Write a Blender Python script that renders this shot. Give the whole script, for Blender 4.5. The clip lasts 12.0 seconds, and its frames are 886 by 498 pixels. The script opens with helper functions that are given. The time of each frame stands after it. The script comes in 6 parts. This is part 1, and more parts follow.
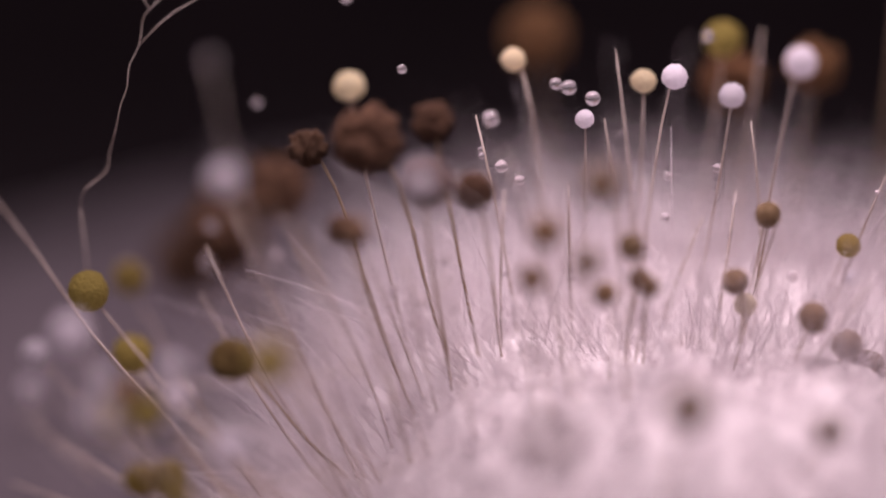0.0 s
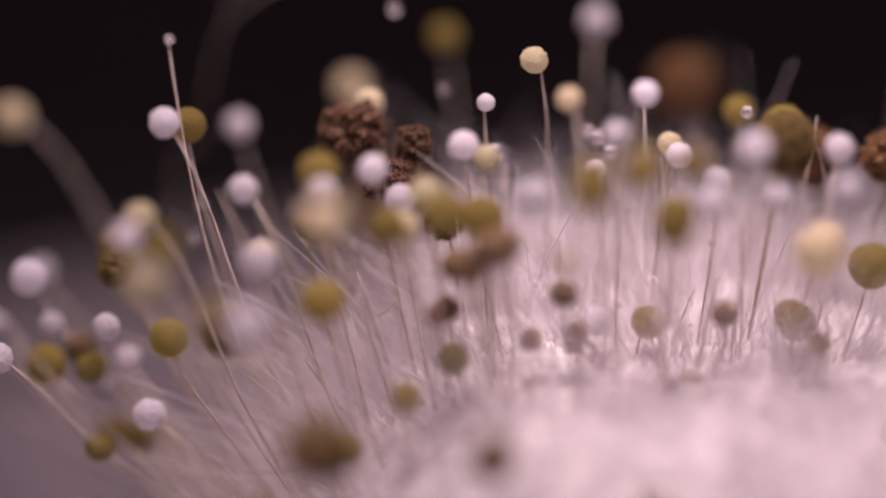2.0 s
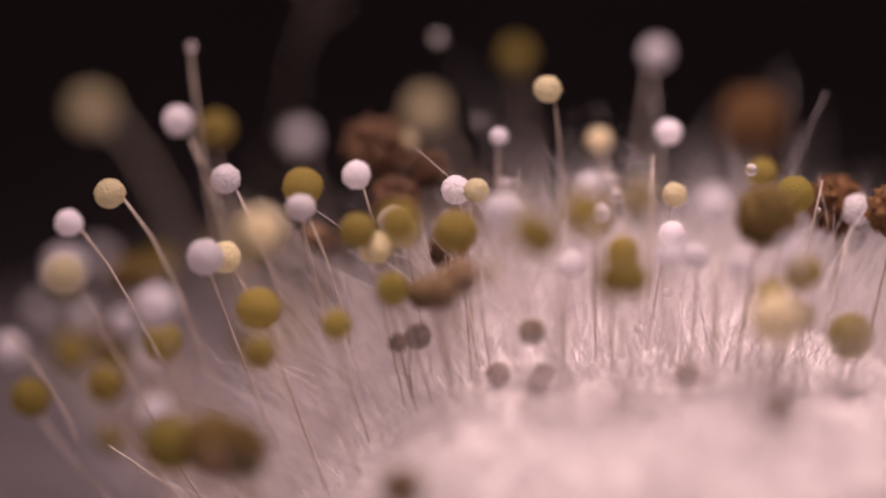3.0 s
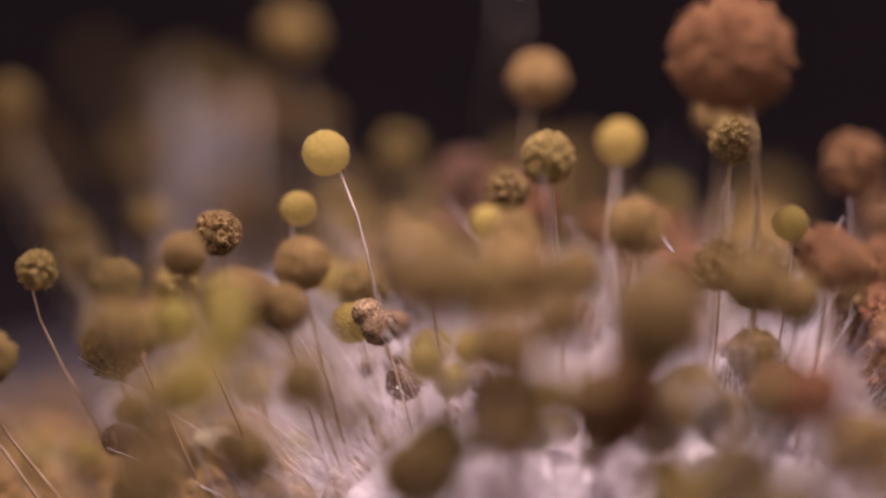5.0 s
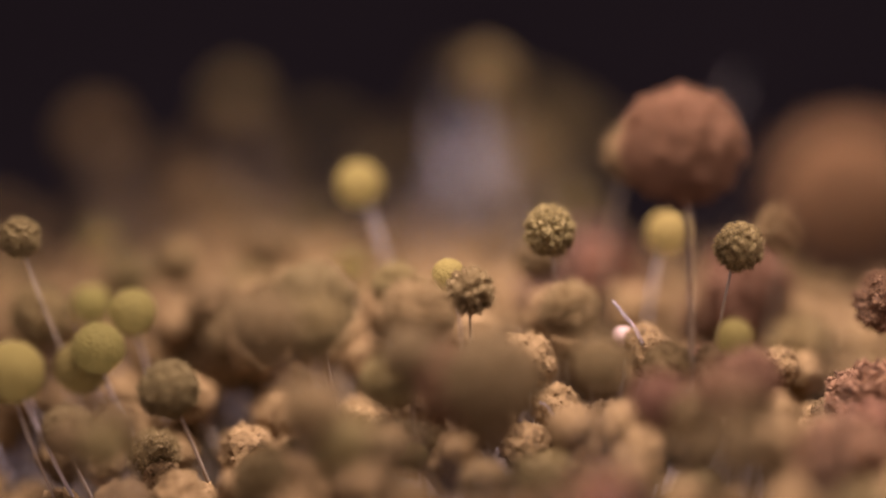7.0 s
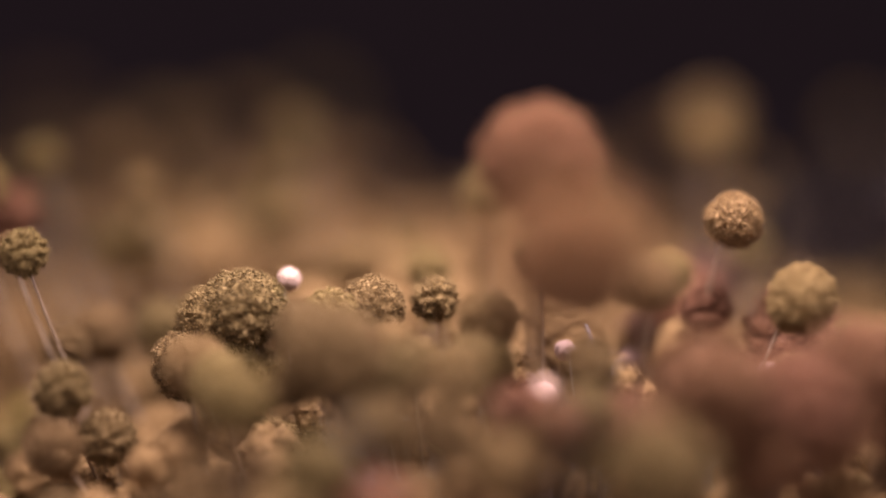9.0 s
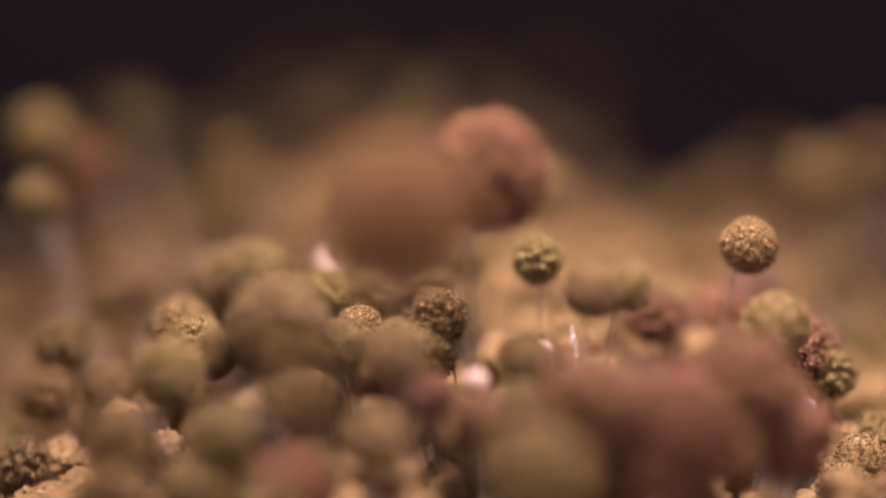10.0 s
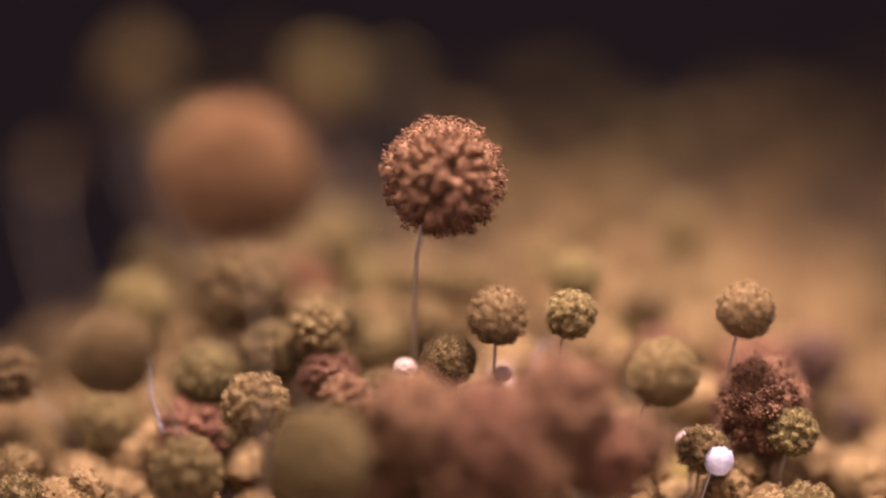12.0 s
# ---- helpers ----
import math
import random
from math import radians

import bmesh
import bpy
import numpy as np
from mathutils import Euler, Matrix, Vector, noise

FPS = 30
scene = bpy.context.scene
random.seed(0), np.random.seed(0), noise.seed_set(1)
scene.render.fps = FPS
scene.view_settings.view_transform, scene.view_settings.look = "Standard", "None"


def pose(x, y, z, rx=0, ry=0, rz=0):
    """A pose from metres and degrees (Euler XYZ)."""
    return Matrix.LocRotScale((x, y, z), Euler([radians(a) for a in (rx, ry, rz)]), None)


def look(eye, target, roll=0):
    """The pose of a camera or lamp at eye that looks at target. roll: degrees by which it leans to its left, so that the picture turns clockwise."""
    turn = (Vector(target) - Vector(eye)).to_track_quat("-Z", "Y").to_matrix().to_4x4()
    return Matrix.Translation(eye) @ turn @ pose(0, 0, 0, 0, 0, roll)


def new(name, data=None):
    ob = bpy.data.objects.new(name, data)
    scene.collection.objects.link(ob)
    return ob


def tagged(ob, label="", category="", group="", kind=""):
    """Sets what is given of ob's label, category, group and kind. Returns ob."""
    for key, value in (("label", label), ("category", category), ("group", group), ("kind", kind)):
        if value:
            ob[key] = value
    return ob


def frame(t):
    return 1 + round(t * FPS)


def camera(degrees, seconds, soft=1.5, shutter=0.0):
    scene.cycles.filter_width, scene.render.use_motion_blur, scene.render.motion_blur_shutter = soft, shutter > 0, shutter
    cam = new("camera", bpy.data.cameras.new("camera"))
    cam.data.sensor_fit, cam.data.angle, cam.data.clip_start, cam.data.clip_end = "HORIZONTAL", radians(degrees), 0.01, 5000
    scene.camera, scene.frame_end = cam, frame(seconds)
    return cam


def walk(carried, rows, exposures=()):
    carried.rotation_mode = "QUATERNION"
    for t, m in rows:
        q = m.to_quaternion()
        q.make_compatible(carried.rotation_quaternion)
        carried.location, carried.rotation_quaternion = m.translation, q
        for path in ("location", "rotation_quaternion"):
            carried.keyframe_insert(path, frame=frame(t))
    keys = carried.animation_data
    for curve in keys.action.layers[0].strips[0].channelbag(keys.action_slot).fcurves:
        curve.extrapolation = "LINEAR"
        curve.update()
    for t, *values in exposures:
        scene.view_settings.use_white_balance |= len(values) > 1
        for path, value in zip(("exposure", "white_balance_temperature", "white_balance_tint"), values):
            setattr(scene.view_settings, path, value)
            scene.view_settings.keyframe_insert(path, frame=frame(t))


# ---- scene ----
# All lengths below are the true ones in micrometres: a colony of mould a few millimetres wide.
# The whole set is built at one common enlargement, so that a head of spores comes out a few centimetres wide.
ENLARGED = 150
UM = 1e-6 * ENLARGED
TURN = 15.0            # degrees that the camera circles each second
TILT = 21.2            # degrees that it looks down
REACH = 30000.0        # from the lens to the plane in focus


def eye_pose(t, height, back):
    """The camera on its circle round the colony: height of the point looked at, and how far it backs off."""
    a = radians(TURN * t)
    right, ahead = Vector((math.cos(a), math.sin(a), 0)), Vector((-math.sin(a), math.cos(a), 0))
    target = right * -632.0 + Vector((0, 0, height))
    eye = target - ahead * ((REACH + back) * math.cos(radians(TILT))) + Vector((0, 0, (REACH + back) * math.sin(radians(TILT))))
    return look(eye * UM, target * UM)


HEIGHTS = [(0, -948), (1.5, -798), (3, -512), (4.9, -218), (6, 0), (7.1, 202), (8.9, 292), (10.4, 305), (12, 405)]
BACKS = [(0, 100), (2.5, 150), (5.5, 150), (6.5, 230), (9.3, 80), (10.5, 400), (12, 540)]


def smooth(table, t):
    """Monotone cubic through the rows of a table."""
    n = len(table)
    m = []
    for i in range(n):
        if i in (0, n - 1):
            j = 0 if i == 0 else n - 2
            m.append((table[j + 1][1] - table[j][1]) / (table[j + 1][0] - table[j][0]))
        else:
            s0 = (table[i][1] - table[i - 1][1]) / (table[i][0] - table[i - 1][0])
            s1 = (table[i + 1][1] - table[i][1]) / (table[i + 1][0] - table[i][0])
            m.append(0.0 if s0 * s1 <= 0 else 2 * s0 * s1 / (s0 + s1))
    for i in range(n - 1):
        (t0, a), (t1, b) = table[i], table[i + 1]
        if t <= t1 or i == n - 2:
            h = t1 - t0
            u = min(max((t - t0) / h, 0), 1)
            return ((1 + 2 * u) * (1 - u) ** 2 * a + u * (1 - u) ** 2 * h * m[i] + u * u * (3 - 2 * u) * b + u * u * (u - 1) * h * m[i + 1])


cam = camera(7.48, 12.0, soft=2.1)
cam.data.dof.use_dof = True
cam.data.dof.focus_distance = REACH * UM
cam.data.dof.aperture_fstop = 60 / ENLARGED
cam.data.dof.aperture_blades = 0
walk(cam, [(i * 0.25, eye_pose(i * 0.25, smooth(HEIGHTS, i * 0.25), smooth(BACKS, i * 0.25))) for i in range(49)],
     exposures=[(0, -0.12, 6800, 28), (1.5, -0.02, 6850, 28), (3.2, -0.08, 8000, 26), (5, 0.82, 7100, 26), (7, 0.95, 6500, 21), (9, 1.03, 6700, 25), (12, 1.22, 6750, 27)])

# ---- light: one large soft disc lamp over the colony, plus an added sourceless fill ----
world = bpy.data.worlds.new("world")
scene.world = world
world.use_nodes = True
# even ambient fill, added to soften contrast and lift the dark parts
world.node_tree.nodes["Background"].inputs[0].default_value = (0.52, 0.43, 0.465, 1)
world.node_tree.nodes["Background"].inputs[1].default_value = 0.68


def disc_lamp(name, place, aim, size, watts, colour):
    data = bpy.data.lights.new(name, "AREA")
    data.shape, data.size, data.energy, data.color = "DISK", size * UM, watts, colour
    data.spread = radians(62)
    ob = new(name, data)
    ob.matrix_world = look(Vector(place) * UM, Vector(aim) * UM)
    return ob


disc_lamp("ring_lamp", (0, 0, 7600), (0, 0, 0), 5200, 0.000272 * ENLARGED ** 2, (1.0, 0.89, 0.92))


# ---- materials ----
def nodes_of(name):
    m = bpy.data.materials.new(name)
    m.use_nodes = True
    return m, m.node_tree.nodes, m.node_tree.links, m.node_tree.nodes["Principled BSDF"]


def grain(n, l, scale, detail=3.0, rough=0.6):
    """Noise in the thing's own space; scale: features per millimetre."""
    tc, no = n.new("ShaderNodeTexCoord"), n.new("ShaderNodeTexNoise")
    l.new(tc.outputs["Object"], no.inputs["Vector"])
    no.inputs["Scale"].default_value, no.inputs["Detail"].default_value, no.inputs["Roughness"].default_value = scale * 1000 / ENLARGED, detail, rough
    return no


def ramp(n, l, source, *stops):
    r = n.new("ShaderNodeValToRGB")
    while len(r.color_ramp.elements) < len(stops):
        r.color_ramp.elements.new(0.5)
    for e, (p, c) in zip(r.color_ramp.elements, stops):
        e.position, e.color = p, (*c, 1)
    l.new(source, r.inputs[0])
    return r


def spore_material(name, dark, mid, light, scale=14.0, clear=0.0, rough=0.85, bump=4.0, hues=(0.488, 0.506), sparkle=0.0):
    """Powdery spores: noise at two scales, every grain a little different, a few paled to paint in a sparkle, and each
    head of its own tone;
    clear: how much light passes through the thin young skin."""
    m, n, l, b = nodes_of(name)
    fine, wide = grain(n, l, scale * 2.2, 3), grain(n, l, scale * 0.3, 2)
    geo = n.new("ShaderNodeNewGeometry")

    def weigh(source, by, onto=None):
        k = n.new("ShaderNodeMath")
        k.operation = "MULTIPLY_ADD"
        l.new(source, k.inputs[0])
        k.inputs[1].default_value, k.inputs[2].default_value = by, 0.0
        if onto:
            l.new(onto, k.inputs[2])
        return k.outputs[0]

    tone = weigh(geo.outputs["Random Per Island"], 0.42, weigh(fine.outputs["Fac"], 0.23, weigh(wide.outputs["Fac"], 0.35)))
    stops = [(0.28, dark), (0.47, mid), (0.64, light)]
    # the palest grains carry a sparkle put into their colour
    if sparkle:
        stops.append((0.78, tuple(c * (1 + sparkle) * k for c, k in zip(light, (1, 1, 1.2)))))
    r = ramp(n, l, tone, *stops)
    info, hsv = n.new("ShaderNodeObjectInfo"), n.new("ShaderNodeHueSaturation")
    mr = n.new("ShaderNodeMapRange")
    mr.inputs["To Min"].default_value, mr.inputs["To Max"].default_value = 0.78, 1.18
    l.new(info.outputs["Random"], mr.inputs["Value"])
    l.new(mr.outputs[0], hsv.inputs["Value"])
    again, part_of = n.new("ShaderNodeMath"), n.new("ShaderNodeMath")
    again.operation, part_of.operation = "MULTIPLY", "FRACT"
    again.inputs[1].default_value = 7.31
    l.new(info.outputs["Random"], again.inputs[0])
    l.new(again.outputs[0], part_of.inputs[0])
    mr2 = n.new("ShaderNodeMapRange")
    mr2.inputs["To Min"].default_value, mr2.inputs["To Max"].default_value = hues
    l.new(part_of.outputs[0], mr2.inputs["Value"])
    l.new(mr2.outputs[0], hsv.inputs["Hue"])
    l.new(r.outputs[0], hsv.inputs["Color"])
    l.new(hsv.outputs[0], b.inputs["Base Color"])
    b.inputs["Roughness"].default_value = rough
    b.inputs["Specular IOR Level"].default_value = 0.25
    if clear:
        pale, tr, mx = n.new("ShaderNodeGamma"), n.new("ShaderNodeBsdfTranslucent"), n.new("ShaderNodeMixShader")
        pale.inputs["Gamma"].default_value = 0.42
        l.new(hsv.outputs[0], pale.inputs["Color"])
        l.new(pale.outputs[0], tr.inputs["Color"])
        mx.inputs[0].default_value = clear
        l.new(b.outputs[0], mx.inputs[1])
        l.new(tr.outputs[0], mx.inputs[2])
        l.new(mx.outputs[0], n["Material Output"].inputs["Surface"])
    cells = n.new("ShaderNodeTexVoronoi")
    cells.inputs["Scale"].default_value = 62000 / ENLARGED
    l.new(fine.inputs["Vector"].links[0].from_socket, cells.inputs["Vector"])
    turn = n.new("ShaderNodeMath")
    turn.operation = "SUBTRACT"
    turn.inputs[0].default_value = 1.0
    l.new(cells.outputs["Distance"], turn.inputs[1])
    bp = n.new("ShaderNodeBump")
    bp.inputs["Strength"].default_value, bp.inputs["Distance"].default_value = 0.9, bump * UM
    l.new(turn.outputs[0], bp.inputs["Height"])
    l.new(bp.outputs[0], b.inputs["Normal"])
    return m


WHITE = spore_material("young_white_spores", (0.46, 0.42, 0.48), (0.72, 0.67, 0.73), (0.88, 0.84, 0.88), 38, bump=3, rough=0.6, clear=0.6)
CREAM = spore_material("cream_spores", (0.4, 0.33, 0.18), (0.68, 0.6, 0.4), (0.88, 0.81, 0.62), 34, bump=4, rough=0.6, clear=0.6)
YELLOW = spore_material("yellow_spores", (0.13, 0.095, 0.02), (0.27, 0.205, 0.052), (0.48, 0.39, 0.15), 30, bump=6, clear=0.6)
OLIVE = spore_material("olive_spores", (0.085, 0.054, 0.015), (0.145, 0.096, 0.031), (0.215, 0.148, 0.055), 20, hues=(0.486, 0.508), sparkle=0.95)
OCHRE = spore_material("ochre_spores", (0.1, 0.056, 0.017), (0.17, 0.1, 0.034), (0.25, 0.152, 0.06), 20)
BROWN = spore_material("brown_spores", (0.085, 0.036, 0.011), (0.148, 0.069, 0.025), (0.215, 0.109, 0.046), 18, sparkle=0.6)
RED = spore_material("russet_spores", (0.078, 0.034, 0.015), (0.147, 0.07, 0.031), (0.23, 0.117, 0.055), 22, sparkle=0.5)
OLD = spore_material("old_brown_spores", (0.035, 0.017, 0.01), (0.075, 0.037, 0.022), (0.135, 0.072, 0.044), 18)
DARK = spore_material("dark_brown_spores", (0.06, 0.035, 0.018), (0.13, 0.08, 0.042), (0.26, 0.17, 0.1), 14)
PINK = spore_material("pale_pink_spores", (0.22, 0.13, 0.095), (0.32, 0.2, 0.15), (0.44, 0.3, 0.24), 30)


def stem_material(name, dark, light):
    """Slightly clear hollow stalk."""
    m, n, l, b = nodes_of(name)
    r = ramp(n, l, grain(n, l, 8).outputs["Fac"], (0.3, dark), (0.7, light))
    l.new(r.outputs[0], b.inputs["Base Color"])
    b.inputs["Roughness"].default_value = 0.22
    b.inputs["Transmission Weight"].default_value = 0.3
    b.inputs["IOR"].default_value = 1.4
    return m


STEM = stem_material("young_stalk", (0.55, 0.45, 0.4), (0.85, 0.75, 0.68))
OLD_STEM = stem_material("ripe_stalk", (0.36, 0.26, 0.16), (0.6, 0.47, 0.33))


def drop_material():
    m, n, l, b = nodes_of("clear_drop")
    b.inputs["Base Color"].default_value = (0.95, 0.9, 0.93, 1)
    b.inputs["Roughness"].default_value = 0.03
    b.inputs["Transmission Weight"].default_value = 0.9
    b.inputs["IOR"].default_value = 1.36
    return m


DROP = drop_material()


def thread_material():
    m, n, l, b = nodes_of("white_threads")
    geo = n.new("ShaderNodeNewGeometry")
    r = ramp(n, l, geo.outputs["Random Per Island"], (0.0, (0.70, 0.63, 0.66)), (0.6, (0.84, 0.78, 0.81)), (1.0, (0.92, 0.88, 0.9)))
    l.new(r.outputs[0], b.inputs["Base Color"])
    b.inputs["Roughness"].default_value = 0.4
    tr, mx = n.new("ShaderNodeBsdfTranslucent"), n.new("ShaderNodeMixShader")
    l.new(r.outputs[0], tr.inputs[0])
    mx.inputs[0].default_value = 0.4
    l.new(b.outputs[0], mx.inputs[1])
    l.new(tr.outputs[0], mx.inputs[2])
    l.new(mx.outputs[0], n["Material Output"].inputs["Surface"])
    return m


THREAD = thread_material()


def felt_material():
    m, n, l, b = nodes_of("white_felt")
    no = grain(n, l, 9, 6, 0.75)
    r = ramp(n, l, no.outputs["Fac"], (0.3, (0.68, 0.61, 0.63)), (0.6, (0.83, 0.775, 0.795)))
    l.new(r.outputs[0], b.inputs["Base Color"])
    b.inputs["Roughness"].default_value = 0.9
    bp = n.new("ShaderNodeBump")
    bp.inputs["Distance"].default_value = 30 * UM
    l.new(no.outputs["Fac"], bp.inputs["Height"])
    l.new(bp.outputs[0], b.inputs["Normal"])
    return m


FELT = felt_material()


def agar_material():
    m, n, l, b = nodes_of("grey_agar")
    r = ramp(n, l, grain(n, l, 1.2, 5).outputs["Fac"], (0.3, (0.042, 0.033, 0.04)), (0.7, (0.09, 0.073, 0.088)))
    l.new(r.outputs[0], b.inputs["Base Color"])
    b.inputs["Roughness"].default_value = 0.45
    return m


AGAR = agar_material()


def cloth_material():
    m, n, l, b = nodes_of("black_cloth")
    r = ramp(n, l, grain(n, l, 0.8).outputs["Fac"], (0.3, (0.010, 0.0085, 0.0095)), (0.7, (0.021, 0.017, 0.019)))
    l.new(r.outputs[0], b.inputs["Base Color"])
    b.inputs["Roughness"].default_value = 1.0
    b.inputs["Specular IOR Level"].default_value = 0.0
    return m


CLOTH = cloth_material()

# ---- mesh helpers ----


def part(name, bm, material, parent, label=""):
    me = bpy.data.meshes.new(name)
    bm.to_mesh(me)
    bm.free()
    for p in me.polygons:
        p.use_smooth = True
    me.materials.append(material)
    ob = new(name, me)
    ob.parent = parent
    return tagged(ob, label)


def share(name, me, parent, label=""):
    ob = new(name, me)
    ob.parent = parent
    return tagged(ob, label)


def mesh_of(name, verts, faces, material):
    me = bpy.data.meshes.new(name)
    me.from_pydata([tuple(v) for v in verts], [], faces)
    for p in me.polygons:
        p.use_smooth = True
    me.materials.append(material)
    return me


def sphere_dirs(level):
    bm = bmesh.new()
    bmesh.ops.create_icosphere(bm, subdivisions=level, radius=1)
    v = np.array([x.co[:] for x in bm.verts])
    v /= np.linalg.norm(v, axis=1)[:, None]
    f = [[w.index for w in x.verts] for x in bm.faces]
    bm.free()
    return v, f


def even_dirs(count, jitter, seed):
    """Directions spread evenly over a sphere, a little disordered."""
    g = np.random.default_rng(seed)
    i = np.arange(count) + 0.5
    z, a = 1 - 2 * i / count, i * 2.399963
    q = np.c_[np.sqrt(1 - z * z) * np.cos(a), np.sqrt(1 - z * z) * np.sin(a), z]
    q += g.normal(size=q.shape) * jitter / math.sqrt(count)
    return q / np.linalg.norm(q, axis=1)[:, None], g


def head_mesh(name, material, clumps, depth, level, seed, uneven=0.06, jitter=0.9):
    """A unit ball set all over with small blunt spore cells."""
    v, f = sphere_dirs(level)
    q, g = even_dirs(clumps, jitter, seed)
    tall = 1 + g.normal(size=clumps) * uneven
    dots = v @ q.T
    best = np.argmax(dots, axis=1)
    ang = np.arccos(np.clip(dots[np.arange(len(v)), best], -1, 1))
    cell = 2.0 / math.sqrt(clumps)
    bumps = np.clip(1 - (ang / (cell * 1.05)) ** 2, 0, 1) ** 0.7
    lumps = np.array([noise.noise(Vector(d) * 1.7 + Vector((seed, 0, 0))) for d in v])
    r = (1 - depth + depth * bumps) * (0.35 + 0.65 * tall[best]) * (1 + 0.035 * lumps)
    return mesh_of(name, v * r[:, None] * UM, f, material)


def grainy_shape(chains, size, seed, clumps=0, sunk=0.1, deep=0.16, level=3, blunt=False, ragged=0.014):
    """A unit ball of radiating spore chains: a body set with blunt grains of uneven length.
    clumps: gathers them into so many tufts with furrows between; blunt: the tufts are round knobs of very uneven size. Returns vertices and faces."""
    cv, cf = sphere_dirs(level)
    gv = np.array([(1, 0, 0), (-1, 0, 0), (0, 1, 0), (0, -1, 0), (0, 0, 1), (0, 0, -1)], float)
    gf = [(0, 2, 4), (2, 1, 4), (1, 3, 4), (3, 0, 4), (2, 0, 5), (1, 2, 5), (3, 1, 5), (0, 3, 5)]
    q, g = even_dirs(chains, 1.0, seed)
    tufts, _ = even_dirs(max(clumps, 1), 1.9 if blunt else 1.5, seed + 5)
    tall = 1 + g.normal(size=max(clumps, 1)) * 0.028
    knobs, _ = even_dirs(max(clumps * 6, 1), 2.0, seed + 8)

    def reach(d):
        low = np.array([noise.noise(Vector(x) * 1.6 + Vector((seed, 0, 0))) for x in d])
        r = 0.97 * (1 + 0.05 * low)
        if clumps:
            dots = d @ tufts.T
            best = np.argmax(dots, axis=1)
            ang = np.arccos(np.clip(dots[np.arange(len(d)), best], -1, 1))
            far = np.clip(ang * math.sqrt(clumps) / 2, 0, 1.2)
            if blunt:
                fine = np.arccos(np.clip((d @ knobs.T).max(axis=1), -1, 1)) * math.sqrt(clumps * 6) / 2
                r = r * tall[best] * (1.03 - deep * (1 - np.sqrt(np.clip(1 - 0.8 * far * far, 0, 1))) - 0.05 * np.clip(fine, 0, 1.2) ** 2)
            else:
                r = r * tall[best] * (1.02 - deep * far ** 1.7)
        return r

    body = cv * (reach(cv) - sunk)[:, None]
    if level < 5:
        verts, faces = [body[np.array(cf).ravel()]], [[3 * i, 3 * i + 1, 3 * i + 2] for i in range(len(cf))]
    else:
        verts, faces = [body], [list(x) for x in cf]
    base = len(verts[0])
    for d, r, w in zip(q, reach(q) + g.normal(size=chains) * ragged, size * (0.75 + 0.5 * g.random(chains))):
        u = np.cross(d, g.normal(size=3))
        u /= np.linalg.norm(u)
        axes = np.c_[u, np.cross(d, u), d * 1.6]
        verts.append((gv * w * (0.85 + 0.3 * g.random((len(gv), 1)))) @ axes.T + d * (r - w * (0.6 if blunt else 1)))
        faces.extend([[i + base for i in x] for x in gf])
        base += len(gv)
    return np.concatenate(verts), faces


def grainy_mesh(name, material, *shape):
    v, f = grainy_shape(*shape)
    return mesh_of(name, v * UM, f, material)


def tube(verts, faces, points, radii, sides=6):
    """A closed tube through the points."""
    base = len(verts)
    n = len(points)
    side = None
    for i, p in enumerate(points):
        d = (points[min(i + 1, n - 1)] - points[max(i - 1, 0)]).normalized()
        ref = side if side is not None else (Vector((1, 0, 0)) if abs(d.x) < 0.9 else Vector((0, 1, 0)))
        u = (ref - d * ref.dot(d)).normalized()
        side = u
        w = d.cross(u)
        for k in range(sides):
            a = 2 * math.pi * k / sides
            verts.append(p + (u * math.cos(a) + w * math.sin(a)) * radii[i])
    for i in range(n - 1):
        for k in range(sides):
            k2 = (k + 1) % sides
            faces.append((base + i * sides + k, base + i * sides + k2, base + (i + 1) * sides + k2, base + (i + 1) * sides + k))
    faces.append(tuple(base + k for k in reversed(range(sides))))
    faces.append(tuple(base + (n - 1) * sides + k for k in range(sides)))


# ---- the ground: black cloth, a disc of agar, the felt of threads ----
FLOOR = -2250.0


def disc(name, radius, top, thick, material, rings, wobble, label, category):
    bm = bmesh.new()
    n = 96
    rows = []
    for i in range(rings + 1):
        r = radius * i / rings
        rows.append([bm.verts.new(Vector((r * math.cos(2 * math.pi * k / n), r * math.sin(2 * math.pi * k / n),
                                          top + wobble * noise.noise(Vector((r * math.cos(2 * math.pi * k / n) / 900, r * math.sin(2 * math.pi * k / n) / 900, 3))))) * UM)
                     for k in range(n)] if i else [bm.verts.new(Vector((0, 0, top)) * UM)])
    rows.append([bm.verts.new(Vector((radius * 1.004 * math.cos(2 * math.pi * k / n), radius * 1.004 * math.sin(2 * math.pi * k / n), top - thick)) * UM) for k in range(n)])
    for k in range(n):
        bm.faces.new((rows[0][0], rows[1][k], rows[1][(k + 1) % n]))
    for a, b in zip(rows[1:], rows[2:]):
        for k in range(n):
            bm.faces.new((a[k], b[k], b[(k + 1) % n], a[(k + 1) % n]))
    bm.faces.new(list(reversed(rows[-1])))
    return tagged(part(name, bm, material, None), label, category, kind="structure")


disc("ground", 16000, FLOOR - 260, 2800, CLOTH, 12, 0, "matt black cloth under the culture", "cloth")
disc("agar_floor", 4500, FLOOR, 256, AGAR, 24, 60, "greyish violet agar disc that the mould grows on", "agar")


GROWN = []  # what grows: the thing, its foot, its way out of the felt and its rows of time
